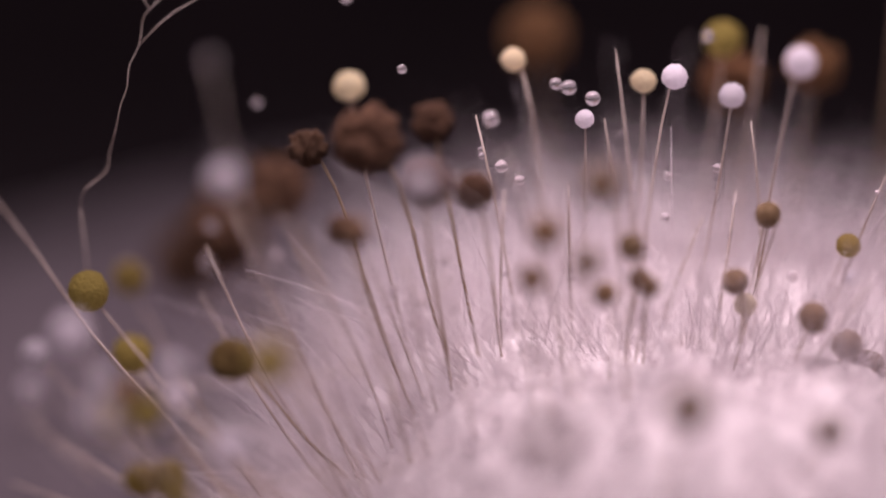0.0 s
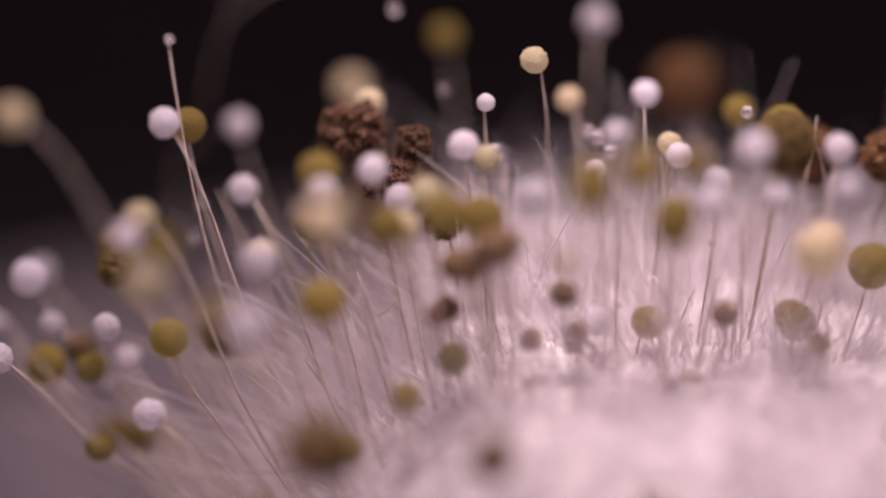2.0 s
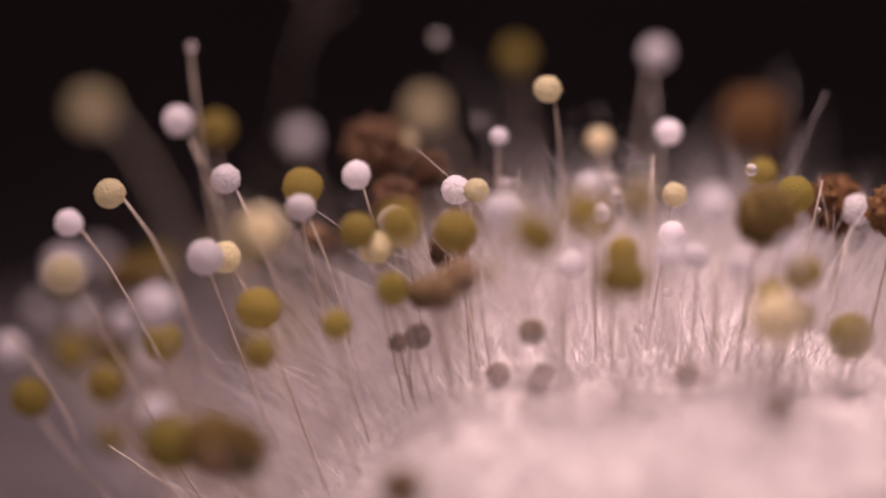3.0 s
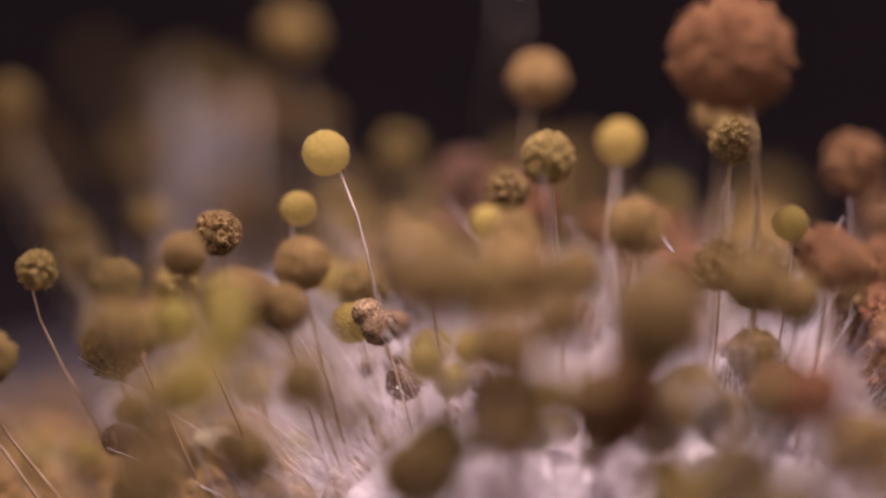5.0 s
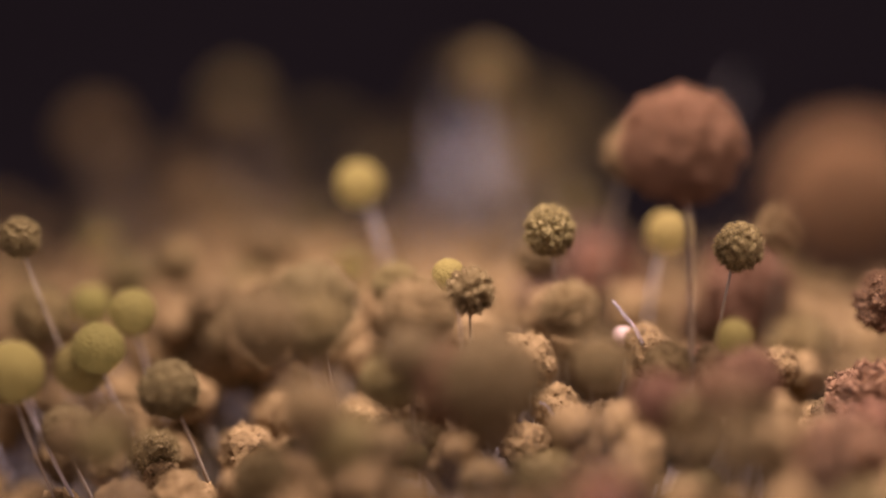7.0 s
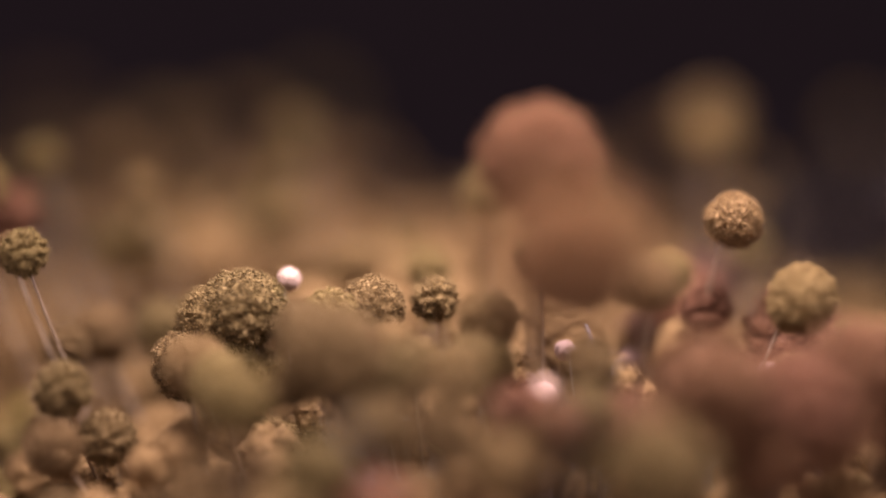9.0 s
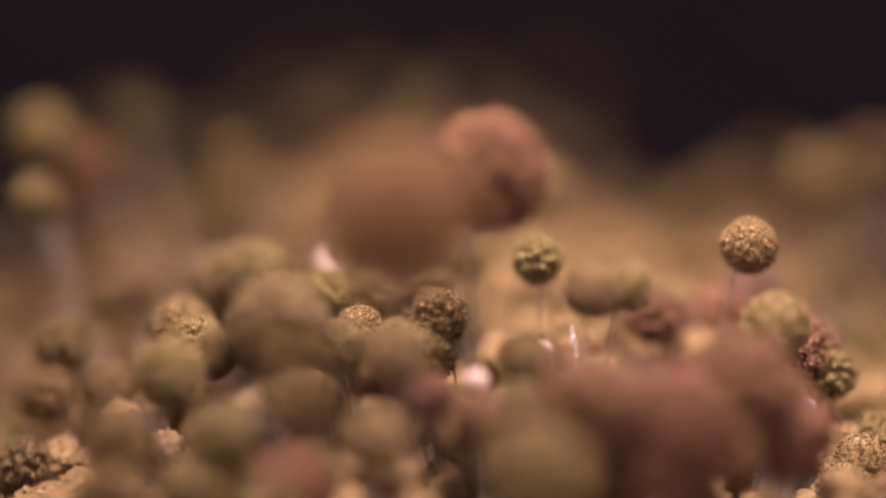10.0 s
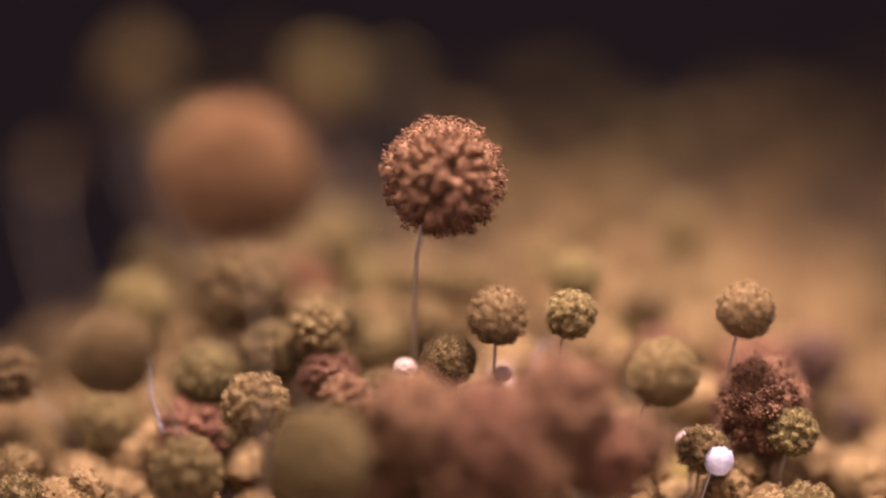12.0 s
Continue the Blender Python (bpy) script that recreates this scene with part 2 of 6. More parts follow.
SWELL = ((0, 1, 0, 0, 0), (1.5, 0.6, 0, 0, 0), (3.2, 0, 0, 0, 0), (4.8, 0.1, 0, 0, 0), (6.5, 0.8, 0, 0, 0), (8.8, 2, 0, 0, 0), (12, 2, 0, 0, 0))


def felt_height(x, y):
    """The top of the felt of white threads."""
    r = math.hypot(x - 500, y - 80)
    bulk = 1 / (1 + math.exp((r - 1680) / 250))
    return FLOOR - 60 + bulk * 1400 + 110 * bulk * noise.noise(Vector((x / 420, y / 420, 1))) + 60 * bulk * noise.noise(Vector((x / 130, y / 130, 5)))


def felt():
    rings, n = 90, 200
    verts, faces = [Vector((550, 100, felt_height(550, 100))) * UM], []
    for j in range(1, rings + 1):
        for i in range(n):
            r, a = 2700 * j / rings, 2 * math.pi * i / n
            x, y = 550 + r * math.cos(a), 100 + r * math.sin(a)
            verts.append(Vector((x, y, felt_height(x, y))) * UM)
    faces += [(0, 1 + i, 1 + (i + 1) % n) for i in range(n)]
    for j in range(rings - 1):
        for i in range(n):
            a, b = 1 + j * n + i, 1 + j * n + (i + 1) % n
            faces.append((a, a + n, b + n, b))
    ob = new("mycelium_felt", mesh_of("mycelium_felt", verts, faces, FELT))
    GROWN.append((ob, Vector((0, 0, 0)), Vector((0, 0, 420)), SWELL))
    return tagged(ob, "dense white felt of mould threads", "mould", kind="structure")


felt()


DEW = []  # where fine drops sit on the threads


def threads(name, count, label, spread, length, thick, seed, lean):
    """Loose threads that stand out of the felt and fan outward."""
    g = random.Random(seed)
    verts, faces = [], []
    for _ in range(count):
        r, a = spread * math.sqrt(g.random()), g.random() * 2 * math.pi
        x, y = 550 + r * math.cos(a), 100 + r * math.sin(a)
        z = felt_height(x, y) - 20
        out = Vector((x - 550, y - 100, 0)) / spread * lean + Vector((g.gauss(0, 0.35), g.gauss(0, 0.35), 1))
        out.normalize()
        bend = Vector((g.gauss(0, 0.3), g.gauss(0, 0.3), g.gauss(-0.1, 0.2)))
        ln = length * (0.35 + g.random() ** 2)
        pts = []
        for i in range(5):
            u = i / 4
            pts.append((Vector((x, y, z)) + out * ln * u + bend * ln * u * u * 0.6) * UM)
        w = thick * (0.6 + 0.7 * g.random()) * UM
        if thick > 2 and g.random() < 0.3:
            for _ in range(g.choice((1, 1, 2, 3))):
                k = g.choice((1, 2, 3))
                DEW.append((pts[k].lerp(pts[k + 1], g.random()), (4 + 6 * g.random() ** 2) * UM))
        tube(verts, faces, pts, [w, w, w * 0.9, w * 0.75, w * 0.4], 3)
    ob = new(name, mesh_of(name, verts, faces, THREAD))
    GROWN.append((ob, Vector((0, 0, 0)), Vector((0, 0, 420)), SWELL))
    return tagged(ob, label, "mould threads", kind="stuff")


threads("fine_threads", 11000, "fine white mould threads standing out of the felt", 2000, 560, 1.7, 1, 1.0)
threads("long_threads", 700, "long pale mould threads fanning outward", 2250, 680, 3.6, 2, 1.6)
threads("rim_threads", 500, "bright mould threads radiating from the rim of the felt", 2450, 950, 2.6, 8, 2.4)


def dew():
    """Fine clear drops strung along the threads."""
    v, f = sphere_dirs(2)
    verts, faces = [], []
    for p, r in DEW:
        faces.extend([[i + len(verts) for i in x] for x in f])
        verts.extend([p + Vector(d) * r for d in v])
    ob = new("dew_drops", mesh_of("dew_drops", verts, faces, DROP))
    GROWN.append((ob, Vector((0, 0, 0)), Vector((0, 0, 420)), SWELL))
    return tagged(ob, "fine clear dew drops on the white threads", "drops", kind="stuff")


dew()

# ---- the spore heads ----
TEXTS = {
    "W": "young white spore head on a clear thin stalk",
    "C": "young cream spore head on a thin stalk",
    "Y": "yellow spore head on a thin stalk",
    "O": "olive brown grainy spore head on a thin stalk",
    "o": "olive brown grainy spore head among many",
    "B": "large orange-brown clumped spore head on a tall stalk",
    "N": "orange-brown clumped spore head among the olive ones",
    "R": "russet brown crumbly spore head",
    "K": "old dark brown clumped spore head",
    "D": "small dark brown spore head over the white felt",
    "P": "small pale pink spore head",
}


def makers(i):
    return {
        "W": lambda: head_mesh("head", WHITE, 640, 0.06, 5, i),
        "C": lambda: head_mesh("head", CREAM, 640, 0.06, 5, i + 3),
        "Y": lambda: head_mesh("head", YELLOW, 700, 0.05, 5, i + 6, 0.03),
        "O": lambda: grainy_mesh("head", OLIVE, 2400, 0.028, i + 9, (240, 170, 120)[i // 40], 0.07, (0.08, 0.13, 0.19)[i // 40], 4, False, 0.02),
        "o": lambda: grainy_mesh("head", OLIVE, 1200, 0.038, i + 12, (150, 110, 80)[i // 40], 0.08, 0.16, 3, False, 0.02),
        "B": lambda: grainy_mesh("head", BROWN, 6500, 0.021, i + 15, (300, 270, 240)[i // 40], 0.06, 0.24, 6, True, 0.034),
        "N": lambda: grainy_mesh("head", BROWN, 2600, 0.03, i + 30, 90, 0.06, 0.28, 5, True, 0.02),
        "R": lambda: grainy_mesh("head", RED, 2000, 0.033, i + 18, 80, 0.075, 0.2, 4, False, 0.025),
        "K": lambda: grainy_mesh("head", OLD, 850, 0.055, i + 21, 70, 0.085, 0.24, 4),
        "D": lambda: grainy_mesh("head", DARK, 460, 0.068, i + 24, 0, 0.06),
        "P": lambda: head_mesh("head", PINK, 200, 0.1, 4, i + 27),
    }


MESHES = {k: [makers(40 * i)[k]() for i in range(3)] for k in TEXTS}


def plant(kind, x, y, z, radius, rise=()):
    """A stalk with a spore head whose centre ends at x, y, z; rise: rows of seconds, how
    deep it is sunk (1: still inside the felt) and, where it sways, how far it stands off its place in x, y and z."""
    g = random.Random(int(x * 7 + y * 13 + z))
    lean = 0.93 if kind == "B" else 0.52
    base = Vector((x * lean + g.gauss(0, 60), y * lean + g.gauss(0, 60), FLOOR - 40))
    root = new("spore_stalk")
    tagged(root, TEXTS[kind], "mould head", "spore heads of the mould")
    root.location = base * UM
    top = Vector((x, y, z)) - base
    side = Vector((g.gauss(0, 1), g.gauss(0, 1), 0)) * top.length * 0.035
    verts, faces, pts, radii = [], [], [], []
    n = 9
    width = (4.2 + 0.026 * radius) * (0.85 + 0.3 * g.random())
    for i in range(n + 1):
        u = i / n
        wave = math.sin(u * math.pi) + 0.3 * math.sin(u * 2.7 * math.pi)
        pts.append((Vector((top.x * u ** 0.8, top.y * u ** 0.8, top.z * u)) + side * wave) * UM)
        radii.append(width * (1.25 - 0.4 * u) * UM)
    tube(verts, faces, pts, radii, 7)
    stem = new("stalk", mesh_of("stalk", verts, faces, STEM if kind in "WCYP" else OLD_STEM))
    stem.parent = root
    head = share("head", MESHES[kind][g.randrange(3)], root)
    head.location = top * UM
    head.scale = (radius, radius, radius * (0.94 + 0.08 * g.random()))
    head.rotation_euler = (g.gauss(0, 0.25), g.gauss(0, 0.25), g.random() * 6.28)
    if rise:
        way = top.normalized()
        deep = (z - min(felt_height(base.x, base.y), felt_height(x, y)) + 1.5 * radius) / way.z
        GROWN.append((root, base, way * max(deep + 420, 300), rise))
    return root


plant("D", -188, -825, -547, 75)
plant("D", 76, -625, -913, 55)
plant("D", 229, -500, -896, 50)
plant("D", -249, -800, -773, 60)
plant("D", 1246, -300, -1400, 85)
plant("D", -2000, -1050, -1225, 75)
plant("D", 1028, -1250, -1298, 68)
plant("D", 412, -1550, -1071, 100)
plant("O", -1564, -574, -1248, 105)
plant("K", -1641, 957, -1247, 210)
plant("K", -1387, 751, -947, 165)
plant("K", -1824, 1278, -1525, 175)
plant("Y", -429, 269, 144, 100,
      ((0, 1, 5, 14, -2), (3.35, 1, 5, 14, -2), (4.15, 0.4, 5, 14, -2), (4.7, 0, 5, 14, -16), (5, 0, 5, 14, -11), (6, 0, 5, 5, -5), (7, 0, 6, 13, 3), (7.2, 0, 6, 13, 6), (8.8, 0, 6, 13, -750), (12, 0, 6, 13, -750)))
plant("D", 190, -538, -726, 62,
      ((0, 0, 0, 0, 0), (3.2, 0, 0, 0, 26), (5, 0, 0, 0, 29), (12, 0, 0, 0, 29)))
plant("Y", 447, 806, 17, 82,
      ((0, 1, 4, 4, -8), (2.97, 1, 4, 4, -8), (3.77, 0.4, 4, 4, -8), (4.7, 0, 4, 4, -9), (5, 0, 4, 4, -9), (6, 0, 2, 4, -5), (7, 0, 1, -18, 11), (7.2, 0, 1, -18, 11), (9, 0, 1, -18, -750), (12, 0, 1, -18, -750)))
plant("O", 457, -427, 76, 118,
      ((0, 1, -7, -21, 4), (3.24, 1, -7, -21, 4), (4.04, 0.4, -7, -21, 4), (4.7, 0, -7, -21, 6), (5, 0, -7, -21, 6), (6, 0, 1, -4, -2), (7, 0, -20, 14, 40), (7.2, 0, -15, 10, 35), (9, 0, 33, -27, -13), (10, 0, 75, -37, -16), (12, 0, 75, -37, -16)))
plant("O", 1427, 779, -21, 160,
      ((0, 1, -33, 53, -37), (3.05, 1, -33, 53, -37), (3.85, 0.4, -33, 53, -37), (4.7, 0, -33, 53, -650), (6.4, 0, -33, 53, -650), (8.8, 0, -33, 53, -67), (9, 0, -33, 53, -65), (10, 0, 65, -36, -21), (11, 0, 67, -13, -22), (12, 0, 35, 2, -5)))
plant("B", 1608, 1509, 1242, 335,
      ((0, 0, -4, 12, -68), (5.5, 0, -4, 12, -68), (7, 0, -4, 12, -68), (7.2, 0, 0, 14, -69), (8.8, 0, 10, 2, -132), (9, 0, 38, -19, -123), (9.5, 0, 108, -82, -69), (10, 0, 150, -97, 21), (10.5, 0, 151, -75, 68), (11, 0, 43, -17, 96), (11.2, 0, 17, -4, 116), (12, 0, -90, -5, 97)))
plant("D", 267, -569, -906, 50,
      ((0, 0, 0, 0, 0), (3.2, 0, 0, 0, -13), (5, 0, 0, 0, -21), (12, 0, 0, 0, -21)))
plant("W", -467, -74, -82, 40,
      ((0, 1, 0, 0, 0), (0.5, 1, 0, 0, 0), (0.85, 0.4, 0, 0, 0), (1.1, 0, 0, 0, 0), (3.2, 0, 0, 0, 0), (4.75, 0, 0, 0, -1100), (12, 0, 0, 0, -1100)))
plant("W", -471, 951, 32, 62,
      ((0, 1, 0, 0, 0), (1.03, 1, 0, 0, 0), (1.61, 0.3, 0, 0, 0), (2.1, 0, 0, 0, -14), (3.2, 0, 0, 0, 24), (4.75, 0, 0, 0, -1052), (12, 0, 0, 0, -1052)))
plant("Y", -1150, 738, -91, 63,
      ((0, 1, 0, 0, 0), (1.02, 1, 0, 0, 0), (1.61, 0.3, 0, 0, 0), (2.1, 0, 0, 0, -12), (3.2, 0, 0, 0, 22), (4.75, 0, 0, 0, -306), (12, 0, 0, 0, -750)))
plant("Y", 323, -544, 107, 75,
      ((0, 1, 0, 3, 1), (3.21, 1, 0, 3, 1), (4.01, 0.4, 0, 3, 1), (4.7, 0, 0, 3, -8), (5, 0, 0, 3, -5), (6, 0, -3, 2, 14), (7.2, 0, -3, 2, 28), (9, 0, -3, 2, -750), (12, 0, -3, 2, -750)))
plant("O", 335, 948, -124, 75,
      ((0, 1, -12, -28, 12), (3.32, 1, -12, -28, 12), (4.12, 0.4, -12, -28, 12), (4.7, 0, -12, -28, -30), (5, 0, -12, -28, -23), (6, 0, 1, -68, -13), (7, 0, 29, -113, 14), (7.2, 0, 29, -113, 19), (9, 0, 29, -113, 24), (12, 0, 29, -113, 24)))
plant("O", -847, 742, -182, 120,
      ((0, 1, 1, 12, -28), (3.22, 1, 1, 12, -28), (4.02, 0.4, 1, 12, -28), (4.7, 0, 1, 12, -650), (6.4, 0, 1, 12, -650), (8.8, 0, 1, 12, -32), (10, 0, 1, 12, -26), (11, 0, -42, 23, -21), (12, 0, -77, 4, 3)))
plant("O", 2114, 336, -293, 175,
      ((0, 1, 22, -15, 6), (3.35, 1, 22, -15, 6), (4.15, 0.4, 22, -15, 6), (4.7, 0, 22, -15, -650), (6.4, 0, 22, -15, -650), (8.8, 0, 22, -15, 8), (10, 0, 22, -15, 8), (11, 0, 95, -8, -43), (12, 0, 33, 7, -17)))
plant("D", 655, -337, -972, 62,
      ((0, 0, 0, 0, 0), (3.2, 0, 0, 0, -240), (5, 0, 0, 0, -270), (12, 0, 0, 0, -270)))
plant("W", 964, -23, -287, 60,
      ((0, 1, 0, 0, 0), (0.5, 1, 0, 0, 0), (0.85, 0.4, 0, 0, 0), (1.1, 0, 0, 0, 11), (3.2, 0, 0, 0, -46), (4.75, 0, 0, 0, -1165), (12, 0, 0, 0, -1165)))
plant("C", -1463, -1481, -275, 70,
      ((0, 1, 25, 15, -33), (0.74, 1, 25, 15, -33), (1.56, 0.3, 25, 15, -33), (2.1, 0, 25, 15, -33), (2.6, 0, 0, 0, 0), (3.2, 0, -23, -26, 42), (4.75, 0, -23, -26, -1058), (12, 0, -23, -26, -1058)))
plant("W", -1147, -1090, -223, 65,
      ((0, 1, 13, 8, -30), (0.77, 1, 13, 8, -30), (1.57, 0.3, 13, 8, -30), (2.1, 0, 13, 8, -30), (2.6, 0, 0, 0, 0), (3.2, 0, -12, -14, 37), (4.75, 0, -12, -14, -1063), (12, 0, -12, -14, -1063)))
plant("W", 812, 895, -346, 70,
      ((0, 1, 0, 0, 0), (0.87, 1, 0, 0, 0), (1.61, 0.3, 0, 0, 0), (2.2, 0, 0, 0, 6), (3.2, 0, 0, 0, -9), (4.75, 0, 0, 0, -1119), (12, 0, 0, 0, -1119)))
plant("C", 1205, -61, -472, 112,
      ((0, 1, 0, 0, 0), (1.01, 1, 0, 0, 0), (1.6, 0.3, 0, 0, 0), (2.1, 0, 0, 0, 20), (3.2, 0, 0, 0, -35), (4.75, 0, 0, 0, -1170), (12, 0, 0, 0, -1170)))
plant("B", 560, 368, 860, 280,
      ((0, 1, -223, 199, -80), (2.8, 1, -223, 199, -80), (4.6, 0, -223, 199, -80), (5, 0, -223, 199, -80), (5.5, 0, -245, 186, -80), (6, 0, -253, 170, -63), (7, 0, -260, 138, -21), (7.2, 0, -252, 124, -12), (9, 0, 26, -85, 80), (9.4, 0, 93, -104, 74), (10, 0, 113, -82, 39), (10.5, 0, 123, -68, 36), (11, 0, 70, -36, 35), (11.5, 0, 69, -25, 36), (12, 0, 69, -9, 28)))
plant("O", 173, -1448, -277, 120,
      ((0, 1, 20, 46, 22), (3.28, 1, 20, 46, 22), (4.08, 0.4, 20, 46, 22), (4.7, 0, 20, 46, 22), (5, 0, 10, 20, 13), (5.5, 0, -6, -13, 6), (6, 0, 0, -48, 5), (6.5, 0, 13, -113, -11), (7, 0, 45, -170, -22), (7.2, 0, 55, -185, -24), (9, 0, 55, -185, -24), (12, 0, 55, -185, -24)))
plant("O", -69, -1840, -70, 108,
      ((0, 1, 13, 36, 7), (3.37, 1, 13, 36, 7), (4.17, 0.4, 13, 36, 7), (4.7, 0, 13, 36, 7), (5, 0, 9, 24, 3), (5.5, 0, 1, -6, -2), (6, 0, 3, -37, -4), (6.5, 0, 5, -57, -8), (7.2, 0, 21, -81, -11), (9, 0, 21, -81, -11), (12, 0, 21, -81, -11)))
plant("O", -1824, -966, 276, 135,
      ((0, 1, 22, 71, -6), (3.27, 1, 22, 71, -6), (4.07, 0.4, 22, 71, -6), (4.7, 0, 22, 71, 7), (5, 0, 22, 71, 2), (6, 0, -1, 34, -6), (7, 0, -18, 29, 1), (7.2, 0, -18, 29, -2), (8.8, 0, -18, 29, -155), (12, 0, -18, 29, -405)))
plant("Y", 1250, -2142, -99, 138,
      ((0, 1, 42, 114, 18), (3.15, 1, 42, 114, 18), (3.95, 0.4, 42, 114, 18), (4.7, 0, 42, 114, 18), (5, 0, 30, 81, 8), (5.5, 0, 5, 40, -3), (6, 0, 6, -2, -9), (6.5, 0, 13, -56, -21), (7.2, 0, 55, -120, -31), (9, 0, 55, -120, -750), (12, 0, 55, -120, -750)))
plant("O", 159, -826, -19, 115,
      ((0, 1, 7, 32, 4), (3.12, 1, 7, 32, 4), (3.92, 0.4, 7, 32, 4), (4.7, 0, 7, 32, -28), (5, 0, 7, 32, -23), (6, 0, 3, -16, -18), (7, 0, 0, -6, 14), (7.2, 0, 0, -6, 17), (9, 0, 0, -6, 21), (12, 0, 0, -6, 21)))
plant("O", -387, 848, 190, 165,
      ((0, 1, -51, 55, -8), (3.32, 1, -51, 55, -8), (4.12, 0.4, -51, 55, -8), (4.7, 0, -51, 55, -650), (6.4, 0, -51, 55, -650), (8.8, 0, -51, 55, -8), (9, 0, -51, 55, -8), (10, 0, -51, 49, -44), (11, 0, 8, 13, -39), (12, 0, 47, 14, -36)))
plant("O", 943, -647, 41, 138,
      ((0, 1, 0, 0, 0), (3.26, 1, 0, 0, 0), (4.06, 0.4, 0, 0, 0), (4.7, 0, 0, 0, -300), (6.4, 0, 0, 0, -240), (8.8, 0, 0, 0, 17), (12, 0, 0, 0, -60)))
plant("O", 899, -32, -61, 165,
      ((0, 1, -132, 129, 4), (3.29, 1, -132, 129, 4), (4.09, 0.4, -132, 129, 4), (4.7, 0, -132, 129, -650), (6.4, 0, -132, 129, -650), (8.8, 0, -132, 129, 54), (9, 0, -132, 129, 51), (10, 0, -52, 34, 22), (11, 0, -5, 8, 0), (12, 0, -13, 11, -29)))
plant("O", 608, 567, 108, 130,
      ((0, 1, -17, 41, -43), (3.29, 1, -17, 41, -43), (4.09, 0.4, -17, 41, -43), (4.7, 0, -17, 41, -650), (6.4, 0, -17, 41, -650), (8.8, 0, -17, 41, -34), (9, 0, -17, 41, -35), (10, 0, 30, -5, -21), (11, 0, 31, 10, -42), (12, 0, -4, 4, -10)))
plant("D", 800, -185, -713, 60,
      ((0, 0, 0, 0, 0), (3.2, 0, 0, 0, -124), (5, 0, 0, 0, -139), (12, 0, 0, 0, -139)))
plant("Y", -1989, -757, -786, 75,
      ((0, 0, 0, 0, 0), (3.2, 0, 0, 0, -172), (5, 0, 0, 0, -1094), (12, 0, 0, 0, -1094)))
plant("D", -1019, -699, -597, 65,
      ((0, 0, 0, 0, 0), (3.2, 0, 0, 0, 58), (5, 0, 0, 0, 65), (12, 0, 0, 0, 65)))
plant("Y", 628, 690, -202, 87,
      ((0, 0, 0, 0, 0), (3.2, 0, 0, 0, -80), (5, 0, 0, 0, -990), (12, 0, 0, 0, -990)))
plant("C", -318, 419, -204, 55,
      ((0, 0, 0, 0, 0), (3.2, 0, 0, 0, 16), (5, 0, 0, 0, -881), (12, 0, 0, 0, -881)))
plant("W", -370, -442, -159, 65,
      ((0, 1, 0, 0, 0), (0.5, 1, 0, 0, 0), (0.85, 0.4, 0, 0, 0), (1.1, 0, 0, 0, 18), (3.2, 0, 0, 0, -78), (4.75, 0, 0, 0, -1210), (12, 0, 0, 0, -1210)))
plant("C", -300, 66, 146, 62,
      ((0, 1, 0, 0, 0), (0.52, 1, 0, 0, 0), (1.47, 0.3, 0, 0, 0), (2.2, 0, 0, 0, -3), (3.2, 0, 0, 0, 5), (4.75, 0, 0, 0, -1090), (12, 0, 0, 0, -1090)))
plant("W", 315, -304, -15, 55,
      ((0, 1, 0, 0, 0), (0.5, 1, 0, 0, 0), (0.85, 0.4, 0, 0, 0), (1.1, 0, 0, 0, 10), (3.2, 0, 0, 0, -44), (4.75, 0, 0, 0, -1163), (12, 0, 0, 0, -1163)))
plant("O", 859, 249, -134, 150,
      ((0, 1, 0, 0, 0), (0.5, 1, 0, 0, 0), (0.85, 0.4, 0, 0, 0), (1.1, 0, 0, 0, 18), (3.2, 0, 0, 0, -77), (4.75, 0, 0, 0, -458), (12, 0, 0, 0, -458)))
plant("Y", -792, -977, -202, 90,
      ((0, 1, 0, 0, 0), (0.5, 1, 0, 0, 0), (0.85, 0.4, 0, 0, 0), (1.1, 0, 0, 0, -9), (3.2, 0, 0, 0, 38), (4.75, 0, 0, 0, -297), (12, 0, 0, 0, -750)))
plant("W", 790, -303, -243, 70,
      ((0, 1, 0, 0, 0), (0.5, 1, 0, 0, 0), (0.85, 0.4, 0, 0, 0), (1.1, 0, 0, 0, -1), (3.2, 0, 0, 0, 5), (4.75, 0, 0, 0, -1093), (12, 0, 0, 0, -1093)))
plant("C", -1503, 496, -398, 73,
      ((0, 1, 0, 0, 0), (0.5, 1, 0, 0, 0), (0.85, 0.4, 0, 0, 0), (1.1, 0, 0, 0, -8), (3.2, 0, 0, 0, 33), (4.75, 0, 0, 0, -1054), (12, 0, 0, 0, -1054)))
plant("Y", 677, -421, -292, 85,
      ((0, 1, 0, 0, 0), (0.5, 1, 0, 0, 0), (0.85, 0.4, 0, 0, 0), (1.1, 0, 0, 0, 18), (3.2, 0, 0, 0, -75), (4.75, 0, 0, 0, -457), (12, 0, 0, 0, -750)))
plant("W", 1363, -130, -131, 60,
      ((0, 1, 0, 0, 0), (0.5, 1, 0, 0, 0), (0.85, 0.4, 0, 0, 0), (1.1, 0, 0, 0, -3), (3.2, 0, 0, 0, 14), (4.75, 0, 0, 0, -1081), (12, 0, 0, 0, -1081)))
plant("W", -630, -803, -134, 62,
      ((0, 1, 0, 0, 0), (0.56, 1, 0, 0, 0), (1.48, 0.3, 0, 0, 0), (2.2, 0, 0, 0, -14), (3.2, 0, 0, 0, 21), (4.75, 0, 0, 0, -1055), (12, 0, 0, 0, -1055)))
